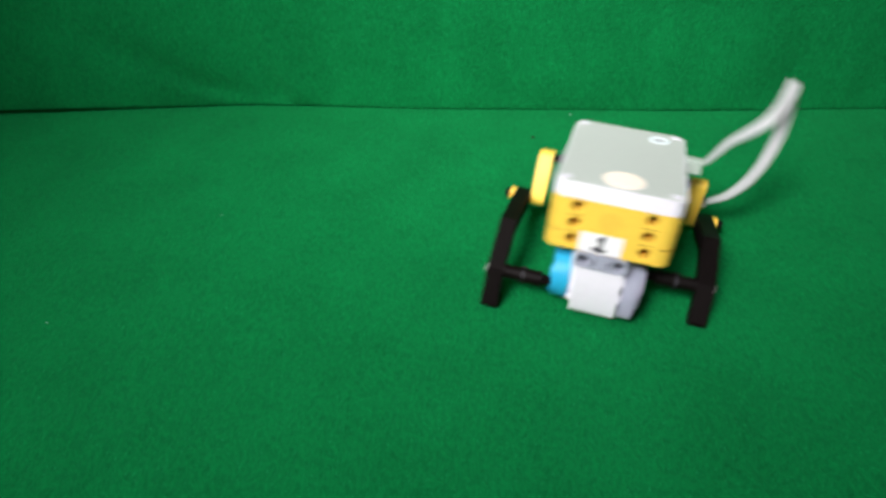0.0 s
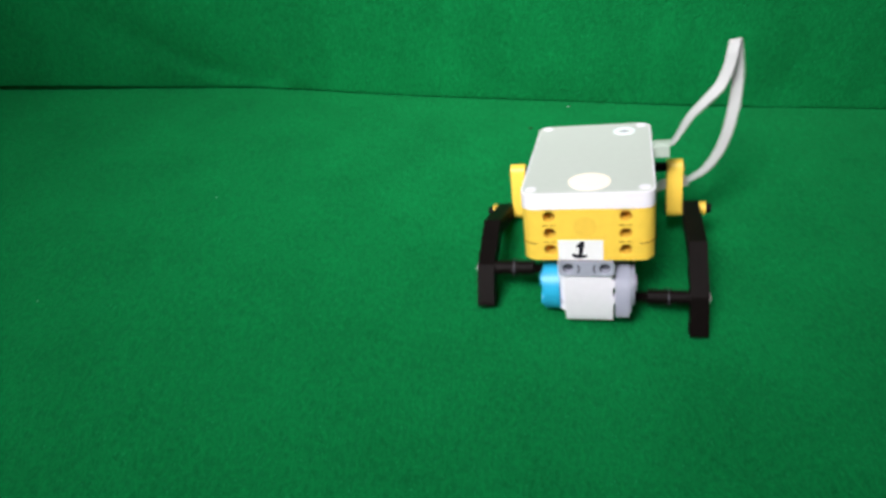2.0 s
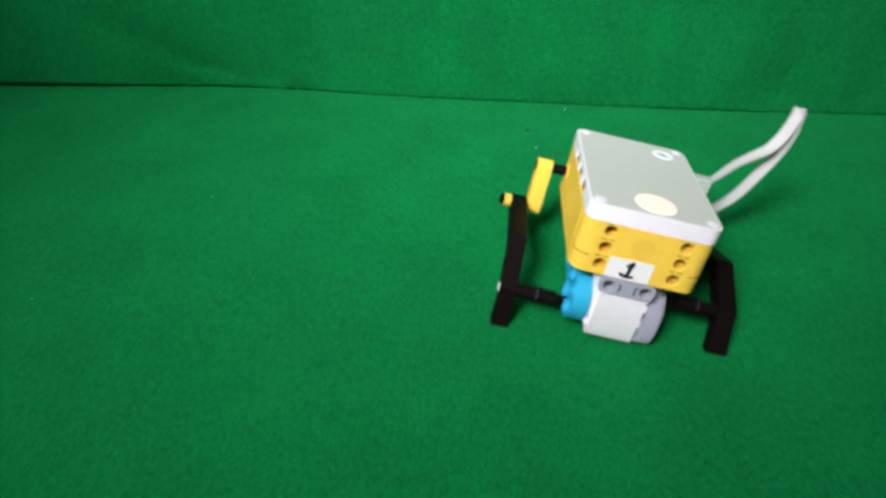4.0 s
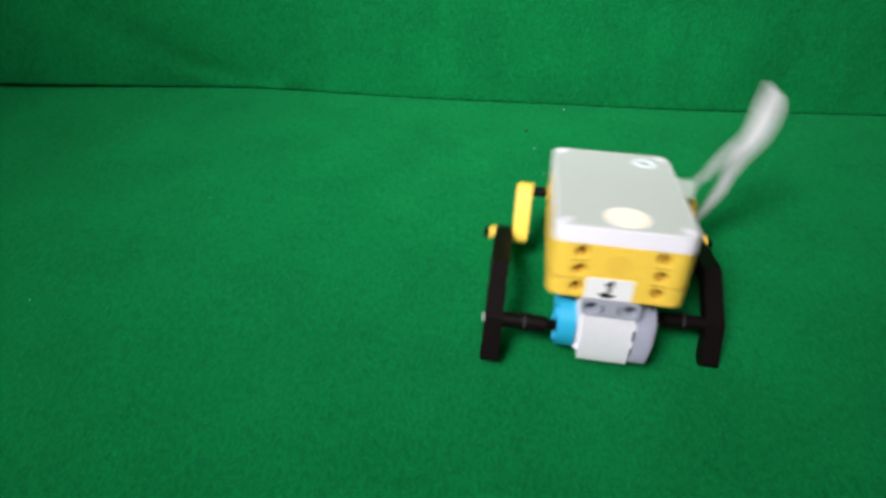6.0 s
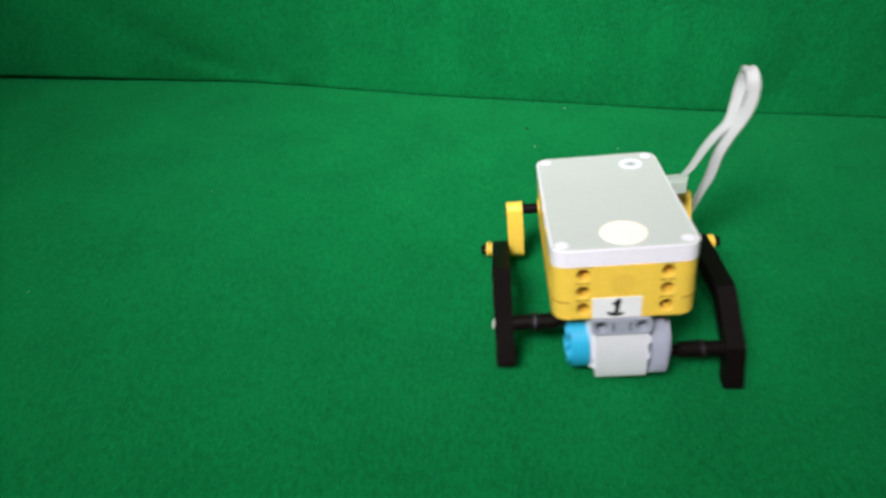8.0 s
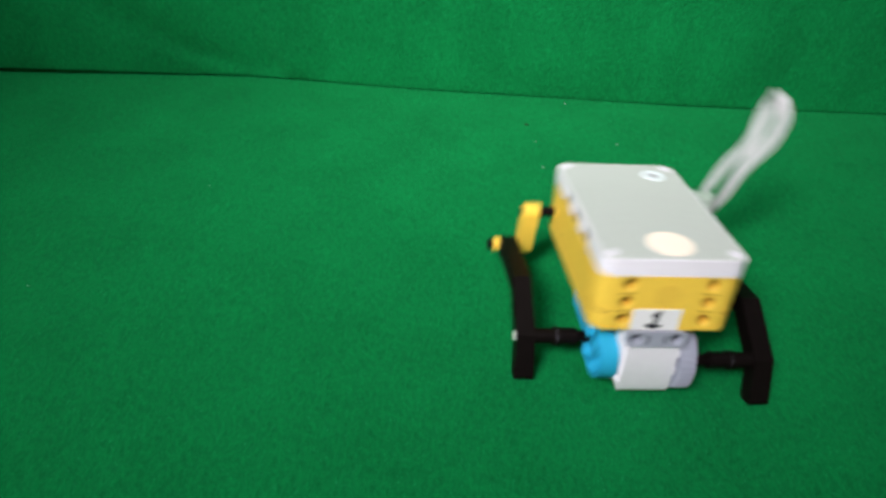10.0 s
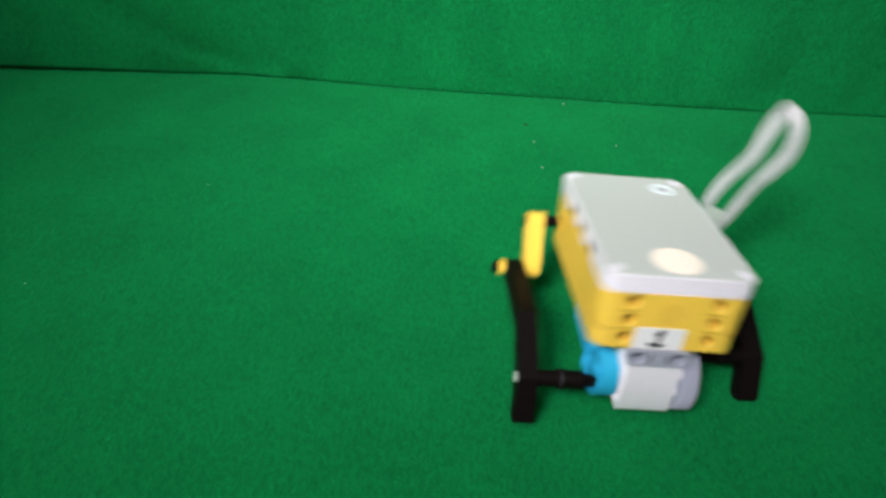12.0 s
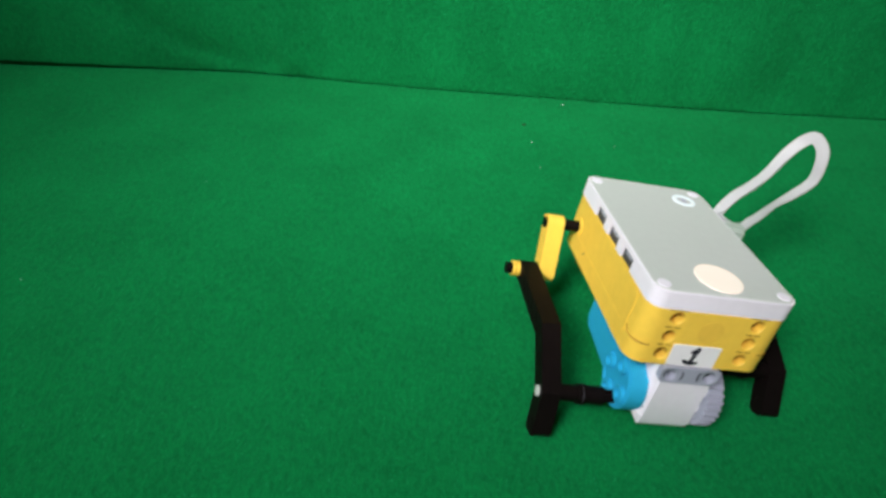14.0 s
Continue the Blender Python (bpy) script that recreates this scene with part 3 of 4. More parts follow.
def build_crank(robot, s):
    """The driven wheel of one side, with the axle that carries the leg; its origin lies on the motor axis."""
    if s < 0:
        wheel = bmesh.new()
        prism(wheel, circle(0, 0, 12.4, 40), -20.4, -13.2, "x")
        wheel = part("wheel", bevel(wheel, 1.2, 3, 60), AZURE, robot, "azure plastic motor wheel")
        for a in (45, 135, 225, 315):
            part("wheel_boss", ring(-22.2, -20.2, 7.6 * math.cos(radians(a)), 7.6 * math.sin(radians(a)), 3.3, 2.1), AZURE, wheel)
        part("wheel_rib", ring(-21.0, -20.2, 0, 0, 11.6, 10.6, 36), AZURE, wheel)
    else:
        wheel = part("wheel", bevel(prism(bmesh.new(), circle(0, 0, 10.5, 36), 18.7, 19.9, "x"), 0.5, 2, 60), GREY, robot, "bluish grey driven disc")
        part("wheel_hub", rod(19.7, 20.9, 0, 0, 4.0), GREY, wheel)
    x0, x1 = (19.0 if s > 0 else 20.4, 45)
    part("axle", cross_axle(s * x0, s * x1, THROW, 0), BLACK, wheel, "black axle")
    part("sleeve", rod(s * 25.5, s * 34.4, THROW, 0, 3.6), BLACK, wheel)
    part("sleeve", rod(s * 35.0, s * 44.2, THROW, 0, 3.3), BLACK, wheel)
    part("collar", ring(s * 33.2, s * 34.5, THROW, 0, 4.1, 2.4), BLACK, wheel)
    part("collar", ring(s * 34.9, s * 36.2, THROW, 0, 4.0, 2.4), BLACK, wheel)
    part("joint_ring", ring(s * 34.5, s * 34.9, THROW, 0, 3.75, 2.4), HOLE_GREY, wheel, "thin grey joint between two black sleeves")
    return wheel


def build_gear(robot):
    """The toothed wheel beside the motor block; its origin is its centre."""
    teeth = []
    for i in range(28):
        for da, r in ((0, 11.6), (0.22, 11.8), (0.36, 13.4), (0.64, 13.4), (0.78, 11.8)):
            a = 2 * math.pi * (i + da) / 28
            teeth.append((r * math.cos(a), r * math.sin(a)))
    gear = part("gear", prism(bmesh.new(), teeth, 11.4, 17.6, "x"), GREY, robot, "bluish grey toothed wheel")
    part("gear_face", rod(17.4, 18.4, 0, 0, 11.4, 36), GREY, gear)
    return gear


def build_leg(robot, s):
    """A black double-bent beam; its origin is the hole on the crank's axle."""
    b = (LEG * math.cos(radians(REST)), LEG * math.sin(radians(REST)))
    pts = [(-1.7, -14.4), (0, 0), (17, 17.5), b]
    leg = part("leg", beam(pts, -4, 4, 4.0, True), BLACK, robot, "black double-bent plastic leg beam", crease=20)
    spots = [(-1.7, -14.4), (8.5, 8.75), (17, 17.5)] + [(17 + (b[0] - 17) * k / 5, 17.5 + (b[1] - 17.5) * k / 5) for k in (1, 2, 3, 4)]
    for y, z in spots:
        for e in (-1, 1):
            part("hole_lip", ring(e * 3.9, e * 4.25, y, z, 3.1, 2.4, 16), BLACK, leg)
    part("pin_end", rod(s * 3.8, s * 4.7, 0, 0, 2.1), LID_GREY, leg, "pale pin end")
    part("pin", cross_axle(s * -6, s * 9.6, b[0], b[1], 2.3), BLACK, leg)
    bush = part("bush", ring(s * 4.1, s * 5.4, b[0], b[1], 3.5, 1.5), YELLOW, leg, "yellow bush")
    part("bush_groove", ring(s * 5.3, s * 6.3, b[0], b[1], 2.4, 1.5), YELLOW, bush)
    part("bush_flange", ring(s * 6.2, s * 7.3, b[0], b[1], 3.5, 1.5), YELLOW, bush)
    part("pin_tip", rod(s * 7.3, s * 10.0, b[0], b[1], 2.5), BLACK, leg)
    return leg


def build_arm(robot, s):
    """A yellow rocker that hangs on the hub; its origin is the upper hole."""
    arm = part("arm", beam([(0, 0), (0, -ARM)], -3.8, 3.8, 3.9), YELLOW, robot, "yellow rocker arm")
    part("axle", rod(s * -13, s * 4.4, 0, 0, 2.5), BLACK, arm, "black axle")
    part("axle", rod(s * -4.3, s * 4.2, 0, -ARM, 2.4), BLACK, arm)
    return arm


robot = new("walking_robot")
tagged(robot, "small yellow and white plastic brick robot on two black legs", "toy robot")
build_hub(robot)
build_motor(robot)
cranks = [build_crank(robot, s) for s in (-1, 1)]
legs = [build_leg(robot, s) for s in (-1, 1)]
arms = [build_arm(robot, s) for s in (-1, 1)]
cable_links = build_cable_links(robot)
gear = build_gear(robot)


# ---- lint on the felt ----
def speck(name, x, y, size, mat, label, turn):
    bm = bmesh.new()
    bmesh.ops.create_icosphere(bm, subdivisions=2, radius=size)
    for v in bm.verts:
        v.co += v.co.normalized() * size * 0.45 * noise.noise(v.co * 1.7 / size + Vector((x * 90, y * 90, 0)))
    bmesh.ops.scale(bm, vec=(1.5, 0.8, 0.5), verts=bm.verts)
    ob = part(name, bm, mat)
    ob.matrix_basis = pose(x, y, 0.0003, 0, 0, turn)
    return tagged(ob, label, "lint")


speck("crumb", 0.0544, 0.3948, 0.9, CRUMB, "dark crumb lying on green felt", 20)
for k, (x, y, size) in enumerate(((0.0841, 0.4258, 0.55), (0.0581, 0.3723, 0.45), (0.061, 0.3425, 0.42), (0.112, 0.372, 0.42),
                                  (-0.137, 0.312, 0.3), (-0.20, 0.225, 0.32))):
    tagged(speck("lint", x, y, size, LINT, "tiny white bit of lint on green felt", 40 * k), group="lint on the felt")


# ---- what moves ----
def phase(t):
    """The crank's turn in degrees at t seconds."""
    knots = [(0, 205), (0.1, 268), (0.3, 445), (0.5, 570), (0.7, 650), (1, 797), (1.2, 885), (1.4, 985), (1.5, 1072), (1.8, 1330), (2, 1534), (2.2, 1680), (2.5, 1945), (2.8, 2170), (3, 2368), (5.3, 4220), (5.5, 4439), (5.7, 4585), (6, 4858), (6.2, 5025), (6.5, 5261), (6.7, 5330), (6.9, 5410), (7, 5478), (7.2, 5570), (7.4, 5680), (7.5, 5759), (7.8, 6010), (8, 6192), (8.2, 6350), (10.3, 8125), (10.5, 8248), (10.8, 8530), (11, 8712), (11.2, 8875), (11.5, 9125), (11.7, 9275), (12, 9557), (12.2, 9705), (12.5, 9935), (12.7, 10000), (13, 10139), (13.2, 10220), (13.5, 10320), (14, 10320)]
    ts, ps = [k[0] for k in knots], [k[1] for k in knots]
    h = [b - a for a, b in zip(ts, ts[1:])]
    d = [(b - a) / w for a, b, w in zip(ps, ps[1:], h)]
    m = [d[0]] + [0 if d[i - 1] * d[i] <= 0 else (h[i - 1] + h[i]) / (h[i - 1] / d[i] + h[i] / d[i - 1]) for i in range(1, len(d))] + [0]
    i = max(k for k in range(len(d)) if ts[k] <= t)
    s = (t - ts[i]) / h[i]
    return (2 * s ** 3 - 3 * s * s + 1) * ps[i] + (s ** 3 - 2 * s * s + s) * h[i] * m[i] + (3 * s * s - 2 * s ** 3) * ps[i + 1] + (s ** 3 - s * s) * h[i] * m[i + 1]


def linkage(turn):
    """Crank pin, leg slope and arm slope for a crank angle in radians."""
    a = Vector(AXIS) + THROW * Vector((math.cos(turn), math.sin(turn)))
    d = Vector(PIVOT) - a
    along = (LEG ** 2 - ARM ** 2 + d.length ** 2) / (2 * d.length)
    off = math.sqrt(max(LEG ** 2 - along ** 2, 0))
    u = d.normalized()
    b = a + u * along + Vector((u.y, -u.x)) * off
    leg = math.degrees(math.atan2(b.y - a.y, b.x - a.x)) - REST
    arm = math.degrees(math.atan2(b.x - PIVOT[0], PIVOT[1] - b.y))
    return a, leg, arm


# how far the loop's crest whips sideways, in millimetres each tenth of a second from three starts
WHIP = {0.0: [1.6, 6.3, -5.7, -7.0, 3.1, 4.1, 3.6, 3.2, 0.5, -0.5, -0.6, 2.8, 5.8, 7.4, 6.2, 2.6, -3.2, -0.4, 8.2, 2.2, -1.8, -1.6, 10.0, 2.8, -2.4, -5.0, 9.8, 4.6, -5.6, -2.5, 4.1, 12.7, 6.3],
        5.3: [1.4, -1.7, -2.7, 7.0, 7.1, -3.2, -2.9, 0.9, 10.8, -5.4, -4.2, 6.5, 2.2, 6.4, 4.3, 1.2, -1.6, 1.7, 1.2, 2.1, 2.7, 9.1, 5.0, -1.8, 1.0, 9.7, 6.3, 0.9, -5.0, 6.4],
        10.3: [-0.4, 4.8, 5.0, -2.3, 4.8, 7.8, 4.5, -0.5, -7.9, 4.0, 7.0, -0.6, -4.8, 5.2, 3.8, -3.4, -1.3, -1.5, 10.9, -1.1, -2.3, -1.1, 3.2, 1.9, 5.4, -2.2, -0.4, -1.9, -0.9, 1.7, 1.8, 2.4, 0.0, 0.0, 0.0, 0.0, 0.0, 0.0]}


def whip(t, roll):
    """The crest's swing at t; between the known stretches it follows the body's roll."""
    for start, swings in WHIP.items():
        k = round((t - start) * 10)
        if 0 <= k < len(swings):
            return swings[k]
    return 1.3 + 0.39 * roll


def motions():
    walk(robot, [
        (0.0, pose(0.0649, 0.2222, 0.0221, -10.79, 3.42, -17.33)),
        (0.1, pose(0.0723, 0.2256, 0.0203, -9.89, 9.49, -14.59)),
        (0.2, pose(0.0692, 0.2221, 0.0225, -10.75, 0.86, -12.15)),
        (0.3, pose(0.0616, 0.2220, 0.0227, -9.97, -9.55, -13.67)),
        (0.4, pose(0.0611, 0.2201, 0.0239, -11.10, -4.16, -15.96)),
        (0.5, pose(0.0666, 0.2195, 0.0233, -10.43, 5.47, -15.84)),
        (0.6, pose(0.0719, 0.2221, 0.0214, -9.79, 9.60, -14.21)),
        (0.7, pose(0.0730, 0.2237, 0.0209, -10.09, 9.21, -12.42)),
        (0.8, pose(0.0699, 0.2217, 0.0221, -10.85, 3.52, -11.21)),
        (0.9, pose(0.0654, 0.2192, 0.0226, -10.56, -5.20, -11.37)),
        (1.0, pose(0.0606, 0.2205, 0.0219, -10.24, -10.64, -12.53)),
        (1.1, pose(0.0587, 0.2192, 0.0227, -10.98, -9.63, -14.01)),
        (1.2, pose(0.0602, 0.2158, 0.0236, -11.58, -3.70, -15.22)),
        (1.3, pose(0.0655, 0.2144, 0.0230, -10.97, 3.86, -14.92)),
        (1.4, pose(0.0715, 0.2167, 0.0214, -10.23, 9.11, -12.48)),
        (1.5, pose(0.0687, 0.2126, 0.0236, -11.19, 0.98, -9.96)),
        (1.6, pose(0.0618, 0.2127, 0.0233, -10.33, -9.96, -11.28)),
        (1.7, pose(0.0612, 0.2115, 0.0240, -11.54, -4.03, -14.12)),
        (1.8, pose(0.0736, 0.2139, 0.0213, -10.11, 8.78, -12.44)),
        (1.9, pose(0.0704, 0.2130, 0.0226, -10.93, 0.74, -9.24)),
        (2.0, pose(0.0625, 0.2137, 0.0223, -10.25, -10.13, -11.20)),
        (2.1, pose(0.0633, 0.2110, 0.0233, -11.22, -2.41, -13.69)),
        (2.2, pose(0.0735, 0.2122, 0.0212, -9.85, 8.30, -12.41)),
        (2.3, pose(0.0730, 0.2133, 0.0216, -10.39, 5.58, -9.10)),
        (2.4, pose(0.0656, 0.2099, 0.0226, -9.62, -8.11, -9.75)),
        (2.5, pose(0.0623, 0.2093, 0.0233, -10.62, -5.75, -12.86)),
        (2.6, pose(0.0699, 0.2087, 0.0221, -9.94, 6.26, -12.73)),
        (2.7, pose(0.0755, 0.2119, 0.0207, -9.75, 9.25, -9.40)),
        (2.8, pose(0.0705, 0.2072, 0.0228, -10.36, -1.52, -8.00)),
        (2.9, pose(0.0629, 0.2081, 0.0226, -10.18, -9.54, -10.29)),
        (3.0, pose(0.0685, 0.2058, 0.0225, -10.52, 4.38, -11.95)),
        (3.1, pose(0.0750, 0.2097, 0.0209, -10.18, 8.23, -8.00)),
        (3.2, pose(0.0689, 0.2046, 0.0228, -10.19, -5.16, -7.45)),
        (3.3, pose(0.0630, 0.2057, 0.0228, -10.52, -8.81, -10.04)),
        (3.4, pose(0.0684, 0.2032, 0.0228, -10.69, 3.28, -11.47)),
        (3.5, pose(0.0769, 0.2072, 0.0205, -9.84, 9.67, -8.25)),
        (3.6, pose(0.0725, 0.2035, 0.0225, -10.66, 0.87, -6.46)),
        (3.7, pose(0.0660, 0.2030, 0.0224, -9.86, -9.09, -7.59)),
        (3.8, pose(0.0636, 0.2022, 0.0232, -10.99, -6.25, -10.15)),
        (3.9, pose(0.0708, 0.2009, 0.0223, -10.44, 5.23, -10.44)),
        (4.0, pose(0.0772, 0.2046, 0.0206, -9.90, 9.64, -7.34)),
        (4.1, pose(0.0732, 0.2011, 0.0225, -10.70, 1.49, -5.68)),
        (4.2, pose(0.0671, 0.2000, 0.0225, -9.90, -8.48, -6.59)),
        (4.3, pose(0.0639, 0.1999, 0.0231, -10.86, -7.29, -9.05)),
        (4.4, pose(0.0699, 0.1980, 0.0227, -10.65, 4.05, -9.85)),
        (4.5, pose(0.0780, 0.2018, 0.0205, -9.87, 9.86, -6.78)),
        (4.6, pose(0.0737, 0.1984, 0.0225, -10.72, 1.44, -4.90)),
        (4.7, pose(0.0669, 0.1977, 0.0225, -9.91, -9.04, -6.08)),
        (4.8, pose(0.0651, 0.1964, 0.0234, -11.16, -4.65, -8.92)),
        (4.9, pose(0.0760, 0.1969, 0.0214, -10.00, 8.33, -8.05)),
        (5.0, pose(0.0760, 0.1984, 0.0217, -10.61, 5.87, -4.51)),
        (5.1, pose(0.0685, 0.1951, 0.0226, -9.96, -8.00, -5.08)),
        (5.2, pose(0.0658, 0.1942, 0.0234, -11.20, -3.95, -8.41)),
        (5.3, pose(0.0789, 0.1965, 0.0207, -9.81, 9.89, -6.36)),
        (5.4, pose(0.0730, 0.1932, 0.0228, -10.57, -1.96, -3.77)),
        (5.5, pose(0.0654, 0.1941, 0.0228, -10.63, -8.47, -6.64)),
        (5.6, pose(0.0699, 0.1914, 0.0231, -10.91, 2.64, -8.16)),
        (5.7, pose(0.0797, 0.1946, 0.0208, -9.81, 10.40, -5.55)),
        (5.8, pose(0.0755, 0.1921, 0.0228, -10.74, 2.35, -3.11)),
        (5.9, pose(0.0676, 0.1918, 0.0228, -10.00, -8.79, -4.84)),
        (6.0, pose(0.0689, 0.1891, 0.0238, -11.12, 0.59, -7.65)),
        (6.1, pose(0.0788, 0.1927, 0.0210, -9.75, 10.68, -5.14)),
        (6.2, pose(0.0765, 0.1903, 0.0225, -10.68, 3.43, -2.61)),
        (6.3, pose(0.0690, 0.1891, 0.0225, -9.83, -8.72, -3.83)),
        (6.4, pose(0.0676, 0.1874, 0.0234, -11.09, -3.56, -6.81)),
        (6.5, pose(0.0739, 0.1877, 0.0219, -10.17, 6.47, -6.41)),
        (6.6, pose(0.0790, 0.1897, 0.0206, -9.64, 9.83, -4.69)),
        (6.7, pose(0.0804, 0.1904, 0.0205, -9.85, 9.65, -3.06)),
        (6.8, pose(0.0786, 0.1888, 0.0216, -10.38, 6.18, -1.89)),
        (6.9, pose(0.0757, 0.1854, 0.0227, -10.34, -0.85, -1.56)),
        (7.0, pose(0.0699, 0.1860, 0.0224, -9.65, -8.74, -2.87)),
        (7.1, pose(0.0682, 0.1860, 0.0229, -10.47, -7.31, -4.61)),
        (7.2, pose(0.0704, 0.1840, 0.0233, -10.92, -1.15, -5.78)),
        (7.3, pose(0.0774, 0.1847, 0.0219, -10.04, 7.04, -5.19)),
        (7.4, pose(0.0820, 0.1886, 0.0204, -9.63, 10.49, -2.47)),
        (7.5, pose(0.0786, 0.1849, 0.0224, -10.43, 1.15, -0.74)),
        (7.6, pose(0.0719, 0.1845, 0.0223, -9.60, -8.68, -2.14)),
        (7.7, pose(0.0719, 0.1821, 0.0235, -10.77, -1.97, -4.89)),
        (7.8, pose(0.0840, 0.1836, 0.0211, -9.31, 10.35, -3.09)),
        (7.9, pose(0.0818, 0.1825, 0.0225, -10.13, 4.46, 0.11)),
        (8.0, pose(0.0745, 0.1807, 0.0229, -9.22, -7.84, -0.99)),
        (8.1, pose(0.0728, 0.1794, 0.0237, -10.47, -3.42, -3.80)),
        (8.2, pose(0.0826, 0.1796, 0.0220, -9.42, 8.83, -3.19)),
        (8.3, pose(0.0846, 0.1825, 0.0215, -9.70, 8.87, 0.32)),
        (8.4, pose(0.0787, 0.1779, 0.0231, -9.54, -3.95, 0.62)),
        (8.5, pose(0.0730, 0.1791, 0.0230, -9.93, -7.23, -2.01)),
        (8.6, pose(0.0797, 0.1770, 0.0227, -9.90, 5.87, -3.22)),
        (8.7, pose(0.0862, 0.1812, 0.0209, -9.47, 10.15, 0.56)),
        (8.8, pose(0.0801, 0.1762, 0.0229, -9.64, -3.00, 1.38)),
        (8.9, pose(0.0739, 0.1776, 0.0228, -9.91, -7.30, -1.32)),
        (9.0, pose(0.0811, 0.1755, 0.0224, -9.82, 6.36, -2.50)),
        (9.1, pose(0.0868, 0.1795, 0.0209, -9.56, 9.66, 1.40)),
        (9.2, pose(0.0804, 0.1747, 0.0227, -9.52, -4.02, 1.90)),
        (9.3, pose(0.0747, 0.1758, 0.0228, -10.04, -6.69, -0.95)),
        (9.4, pose(0.0828, 0.1741, 0.0221, -9.69, 7.11, -1.72)),
        (9.5, pose(0.0875, 0.1779, 0.0208, -9.58, 9.48, 2.10)),
        (9.6, pose(0.0815, 0.1731, 0.0226, -9.54, -3.64, 2.59)),
        (9.7, pose(0.0757, 0.1744, 0.0225, -9.84, -7.43, 0.04)),
        (9.8, pose(0.0811, 0.1720, 0.0225, -10.03, 4.64, -1.43)),
        (9.9, pose(0.0898, 0.1761, 0.0202, -9.17, 11.09, 1.82)),
        (10.0, pose(0.0855, 0.1726, 0.0222, -9.97, 2.09, 3.59)),
        (10.1, pose(0.0792, 0.1722, 0.0221, -9.16, -7.72, 2.45)),
        (10.2, pose(0.0769, 0.1717, 0.0228, -10.24, -5.14, -0.02)),
        (10.3, pose(0.0830, 0.1702, 0.0222, -9.89, 5.41, -0.56)),
        (10.4, pose(0.0897, 0.1738, 0.0201, -9.02, 11.18, 1.89)),
        (10.5, pose(0.0886, 0.1728, 0.0212, -9.85, 6.72, 4.20)),
        (10.6, pose(0.0817, 0.1692, 0.0223, -9.22, -6.15, 3.70)),
        (10.7, pose(0.0781, 0.1685, 0.0233, -10.39, -3.42, 0.29)),
        (10.8, pose(0.0905, 0.1696, 0.0210, -9.08, 10.68, 1.69)),
        (10.9, pose(0.0877, 0.1686, 0.0225, -9.99, 4.59, 4.79)),
        (11.0, pose(0.0799, 0.1670, 0.0230, -9.18, -7.70, 3.57)),
        (11.1, pose(0.0784, 0.1655, 0.0240, -10.46, -2.97, 0.71)),
        (11.2, pose(0.0890, 0.1659, 0.0221, -9.33, 9.47, 1.59)),
        (11.3, pose(0.0897, 0.1678, 0.0221, -9.84, 7.99, 5.10)),
        (11.4, pose(0.0834, 0.1635, 0.0235, -9.43, -5.14, 5.03)),
        (11.5, pose(0.0786, 0.1643, 0.0237, -10.08, -6.78, 2.41)),
        (11.6, pose(0.0837, 0.1623, 0.0236, -10.15, 4.38, 1.18)),
        (11.7, pose(0.0929, 0.1665, 0.0212, -9.22, 11.04, 4.17)),
        (11.8, pose(0.0876, 0.1629, 0.0234, -10.00, 0.25, 6.09)),
        (11.9, pose(0.0797, 0.1642, 0.0232, -9.70, -8.45, 3.64)),
        (12.0, pose(0.0841, 0.1618, 0.0235, -10.21, 3.66, 1.61)),
        (12.1, pose(0.0927, 0.1658, 0.0211, -9.15, 10.74, 4.56)),
        (12.2, pose(0.0906, 0.1628, 0.0228, -10.00, 3.57, 6.66)),
        (12.3, pose(0.0838, 0.1613, 0.0230, -9.11, -8.17, 5.59)),
        (12.4, pose(0.0822, 0.1600, 0.0239, -10.30, -3.85, 2.64)),
        (12.5, pose(0.0886, 0.1596, 0.0228, -9.51, 6.28, 2.76)),
        (12.6, pose(0.0939, 0.1610, 0.0215, -8.81, 10.17, 4.23)),
        (12.7, pose(0.0967, 0.1617, 0.0212, -8.77, 11.02, 5.82)),
        (12.8, pose(0.0948, 0.1602, 0.0222, -9.33, 7.61, 7.34)),
        (12.9, pose(0.0918, 0.1562, 0.0235, -9.22, 0.01, 7.66)),
        (13.0, pose(0.0879, 0.1558, 0.0233, -8.49, -6.09, 6.93)),
        (13.1, pose(0.0850, 0.1567, 0.0235, -8.69, -7.45, 5.67)),
        (13.2, pose(0.0847, 0.1554, 0.0243, -9.40, -4.23, 4.32)),
        (13.3, pose(0.0877, 0.1536, 0.0245, -9.40, 2.58, 3.61)),
        (13.4, pose(0.0930, 0.1545, 0.0234, -8.51, 8.95, 4.43)),
        (13.5, pose(0.0942, 0.1559, 0.0228, -8.11, 10.95, 5.30)),
        (13.6, pose(0.0943, 0.1559, 0.0228, -8.16, 10.81, 5.31)),
        (13.7, pose(0.0944, 0.1558, 0.0227, -8.20, 10.67, 5.31)),
        (13.8, pose(0.0945, 0.1558, 0.0226, -8.25, 10.53, 5.32)),
        (13.9, pose(0.0946, 0.1558, 0.0225, -8.29, 10.39, 5.32)),
        (14.0, pose(0.0947, 0.1558, 0.0225, -8.34, 10.25, 5.33)),
    ])
    shapes = (loop_shape(LOOP_EARLY, Vector((0.06, 0.92, -0.38))), loop_shape(LOOP_MIDDLE, Vector((0.24, 0.87, -0.43))), loop_shape(LOOP_LATE, Vector((0.5, 0.78, -0.37))))
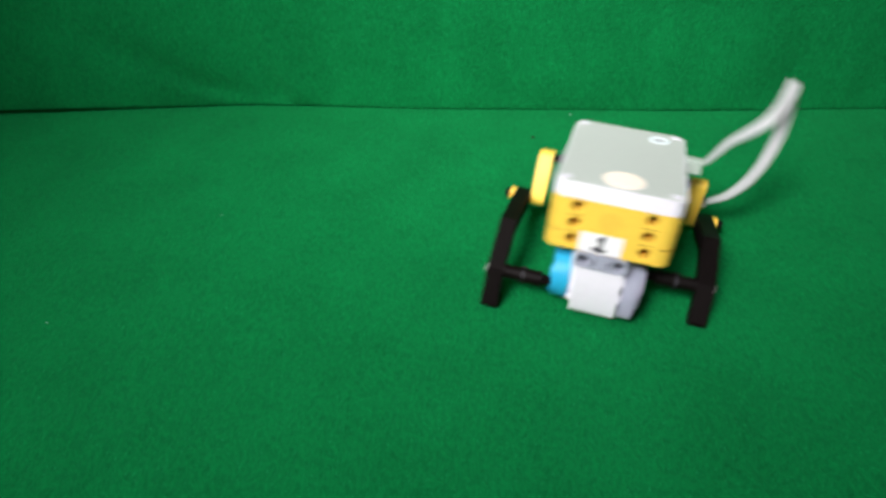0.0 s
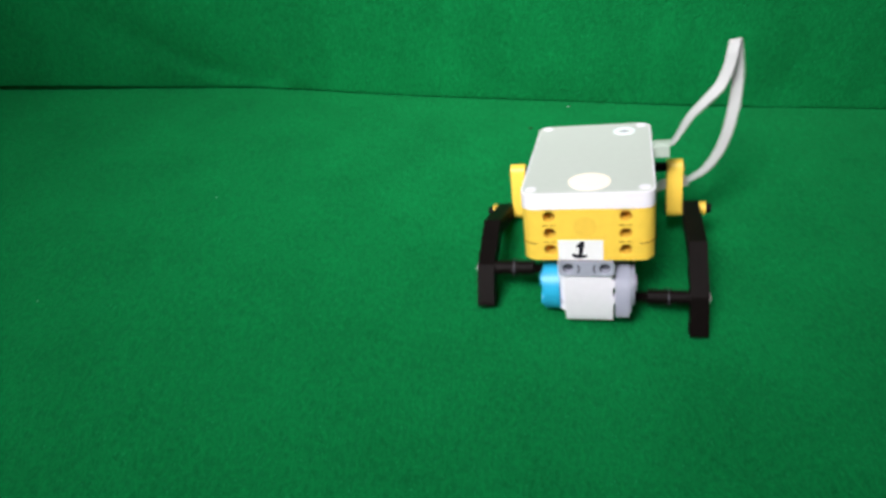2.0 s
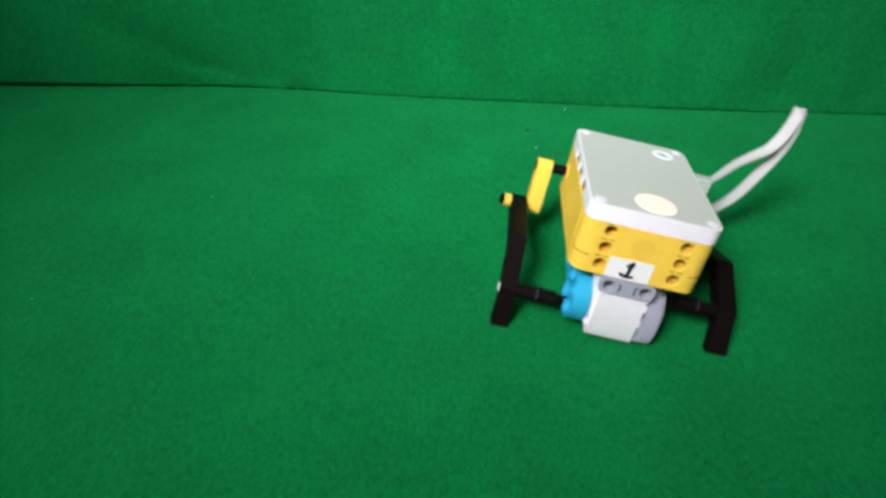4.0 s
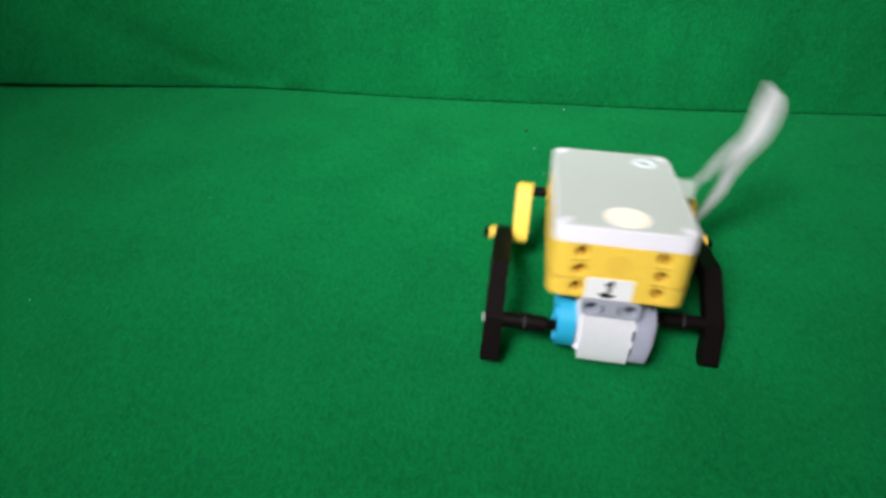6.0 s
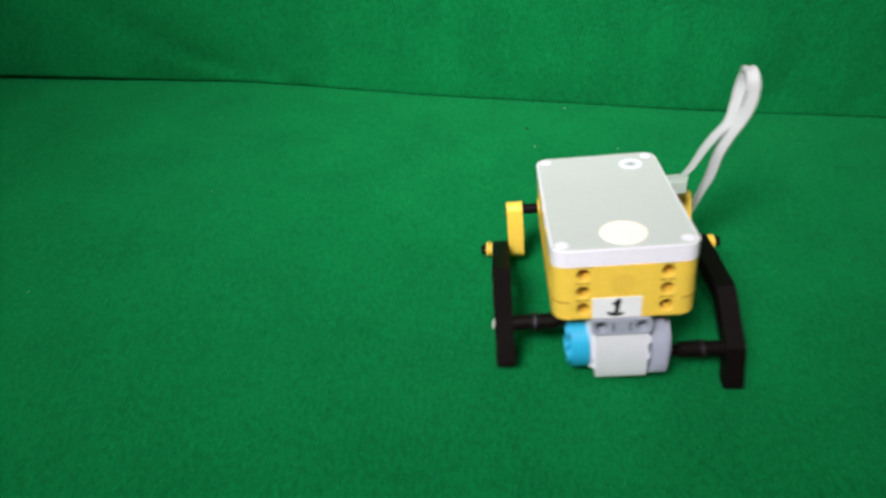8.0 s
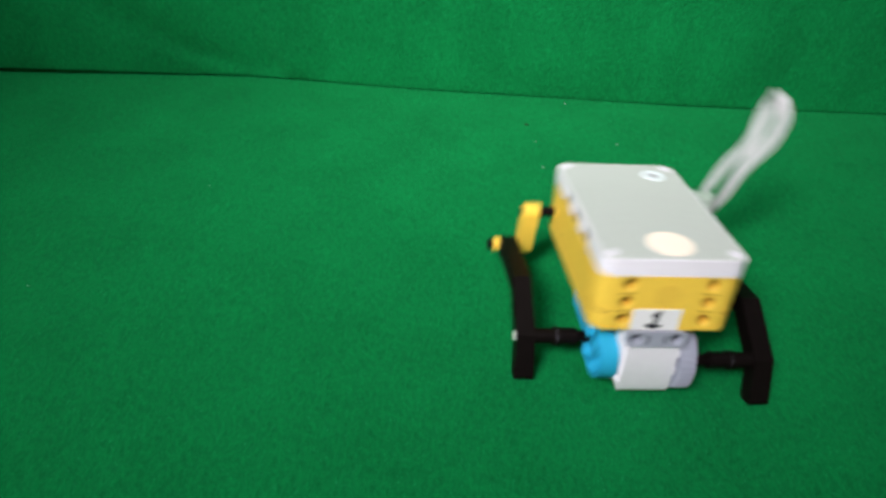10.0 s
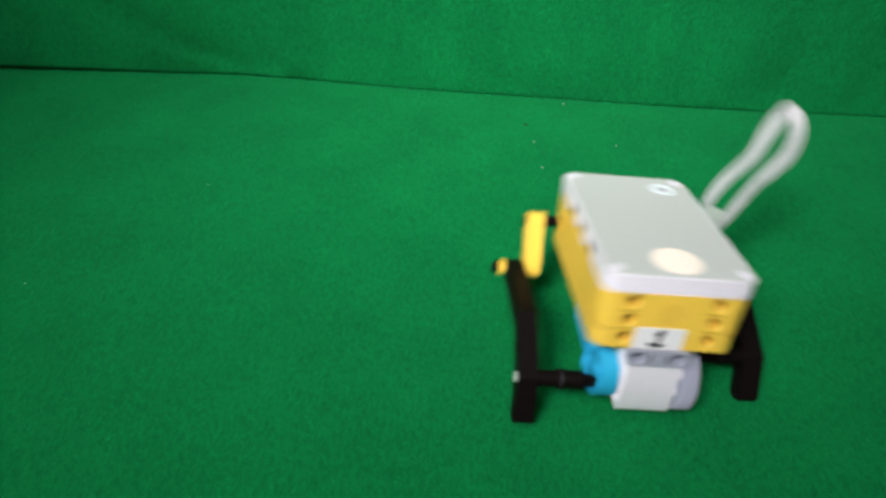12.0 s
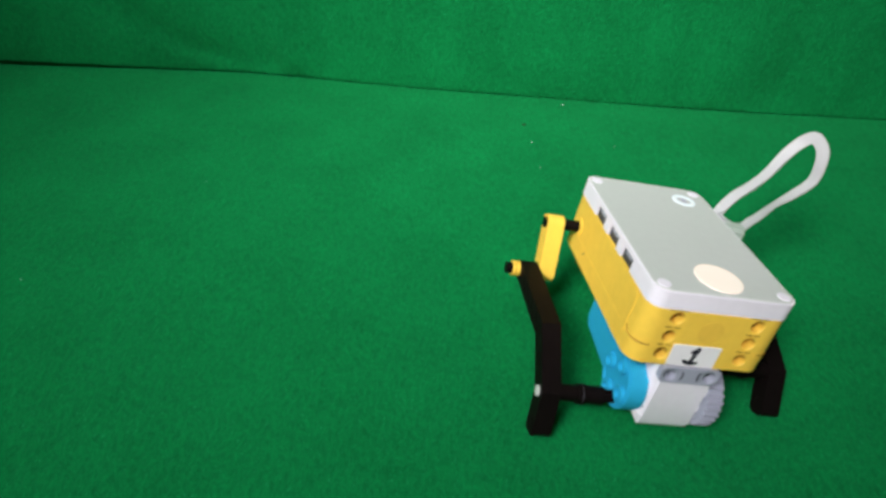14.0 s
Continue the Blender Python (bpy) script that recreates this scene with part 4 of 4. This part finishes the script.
    sway = [(0, 0), (3.2, 0.12), (5.3, 0.85), (6.8, 1.0), (8.2, 1.1), (10.3, 1.25), (11.2, 1.35), (12.2, 1.65), (13.0, 1.9), (14, 2.0)]
    weight = [math.sin(math.pi * ((k + 0.5) / LINKS) ** 0.87) ** 1.5 for k in range(LINKS)]
    rows = [[] for _ in cable_links]
    for t in (k / 10 for k in range(141)):
        scene.frame_set(frame(t))
        s = np.interp(t, [p[0] for p in sway], [p[1] for p in sway])
        across = whip(t, math.degrees(robot.rotation_quaternion.to_euler().y))
        push = Vector((across, 0, -0.65 * across + np.interp(t, (3.2, 5.3, 8.2, 10.3, 13.2, 13.5), (-1.0, 0.6, 0.6, 1.5, 1.5, 0.0))))
        i = min(int(s), 1)
        places = [shapes[i][k][0].lerp(shapes[i + 1][k][0], s - i) + push * weight[k] for k in range(LINKS)]
        for k in range(LINKS):
            ahead = (places[min(k + 1, LINKS - 1)] - places[max(k - 1, 0)]).normalized()
            wide, later = shapes[i][k][2], shapes[i + 1][k][2]
            wide = wide.lerp(later if wide.dot(later) > 0 else -later, s - i)
            wide = (wide - ahead * wide.dot(ahead)).normalized()
            turn = Matrix((wide, ahead, wide.cross(ahead))).transposed().to_4x4()
            rows[k].append((t, Matrix.Translation(places[k] * MM) @ turn))
    scene.frame_set(1)
    for link, path in zip(cable_links, rows):
        walk(link, path)
    times = [min(k / 15, 14.0) for k in range(211)]
    for k, s in enumerate((-1, 1)):
        turns = [radians(phase(t)) + (math.pi if s > 0 else 0) for t in times]
        walk(cranks[k], [(t, pose(0, AXIS[0] * MM, AXIS[1] * MM, math.degrees(a))) for t, a in zip(times, turns)])
        if s > 0:
            walk(gear, [(t, pose(0, 9.6 * MM, -5.2 * MM, math.degrees(a))) for t, a in zip(times, turns)])
        links = [linkage(a) for a in turns]
        walk(legs[k], [(t, pose(s * 48 * MM, p.x * MM, p.y * MM, leg)) for t, (p, leg, arm) in zip(times, links)])
        walk(arms[k], [(t, pose(s * 40 * MM, PIVOT[0] * MM, PIVOT[1] * MM, arm)) for t, (p, leg, arm) in zip(times, links)])


motions()
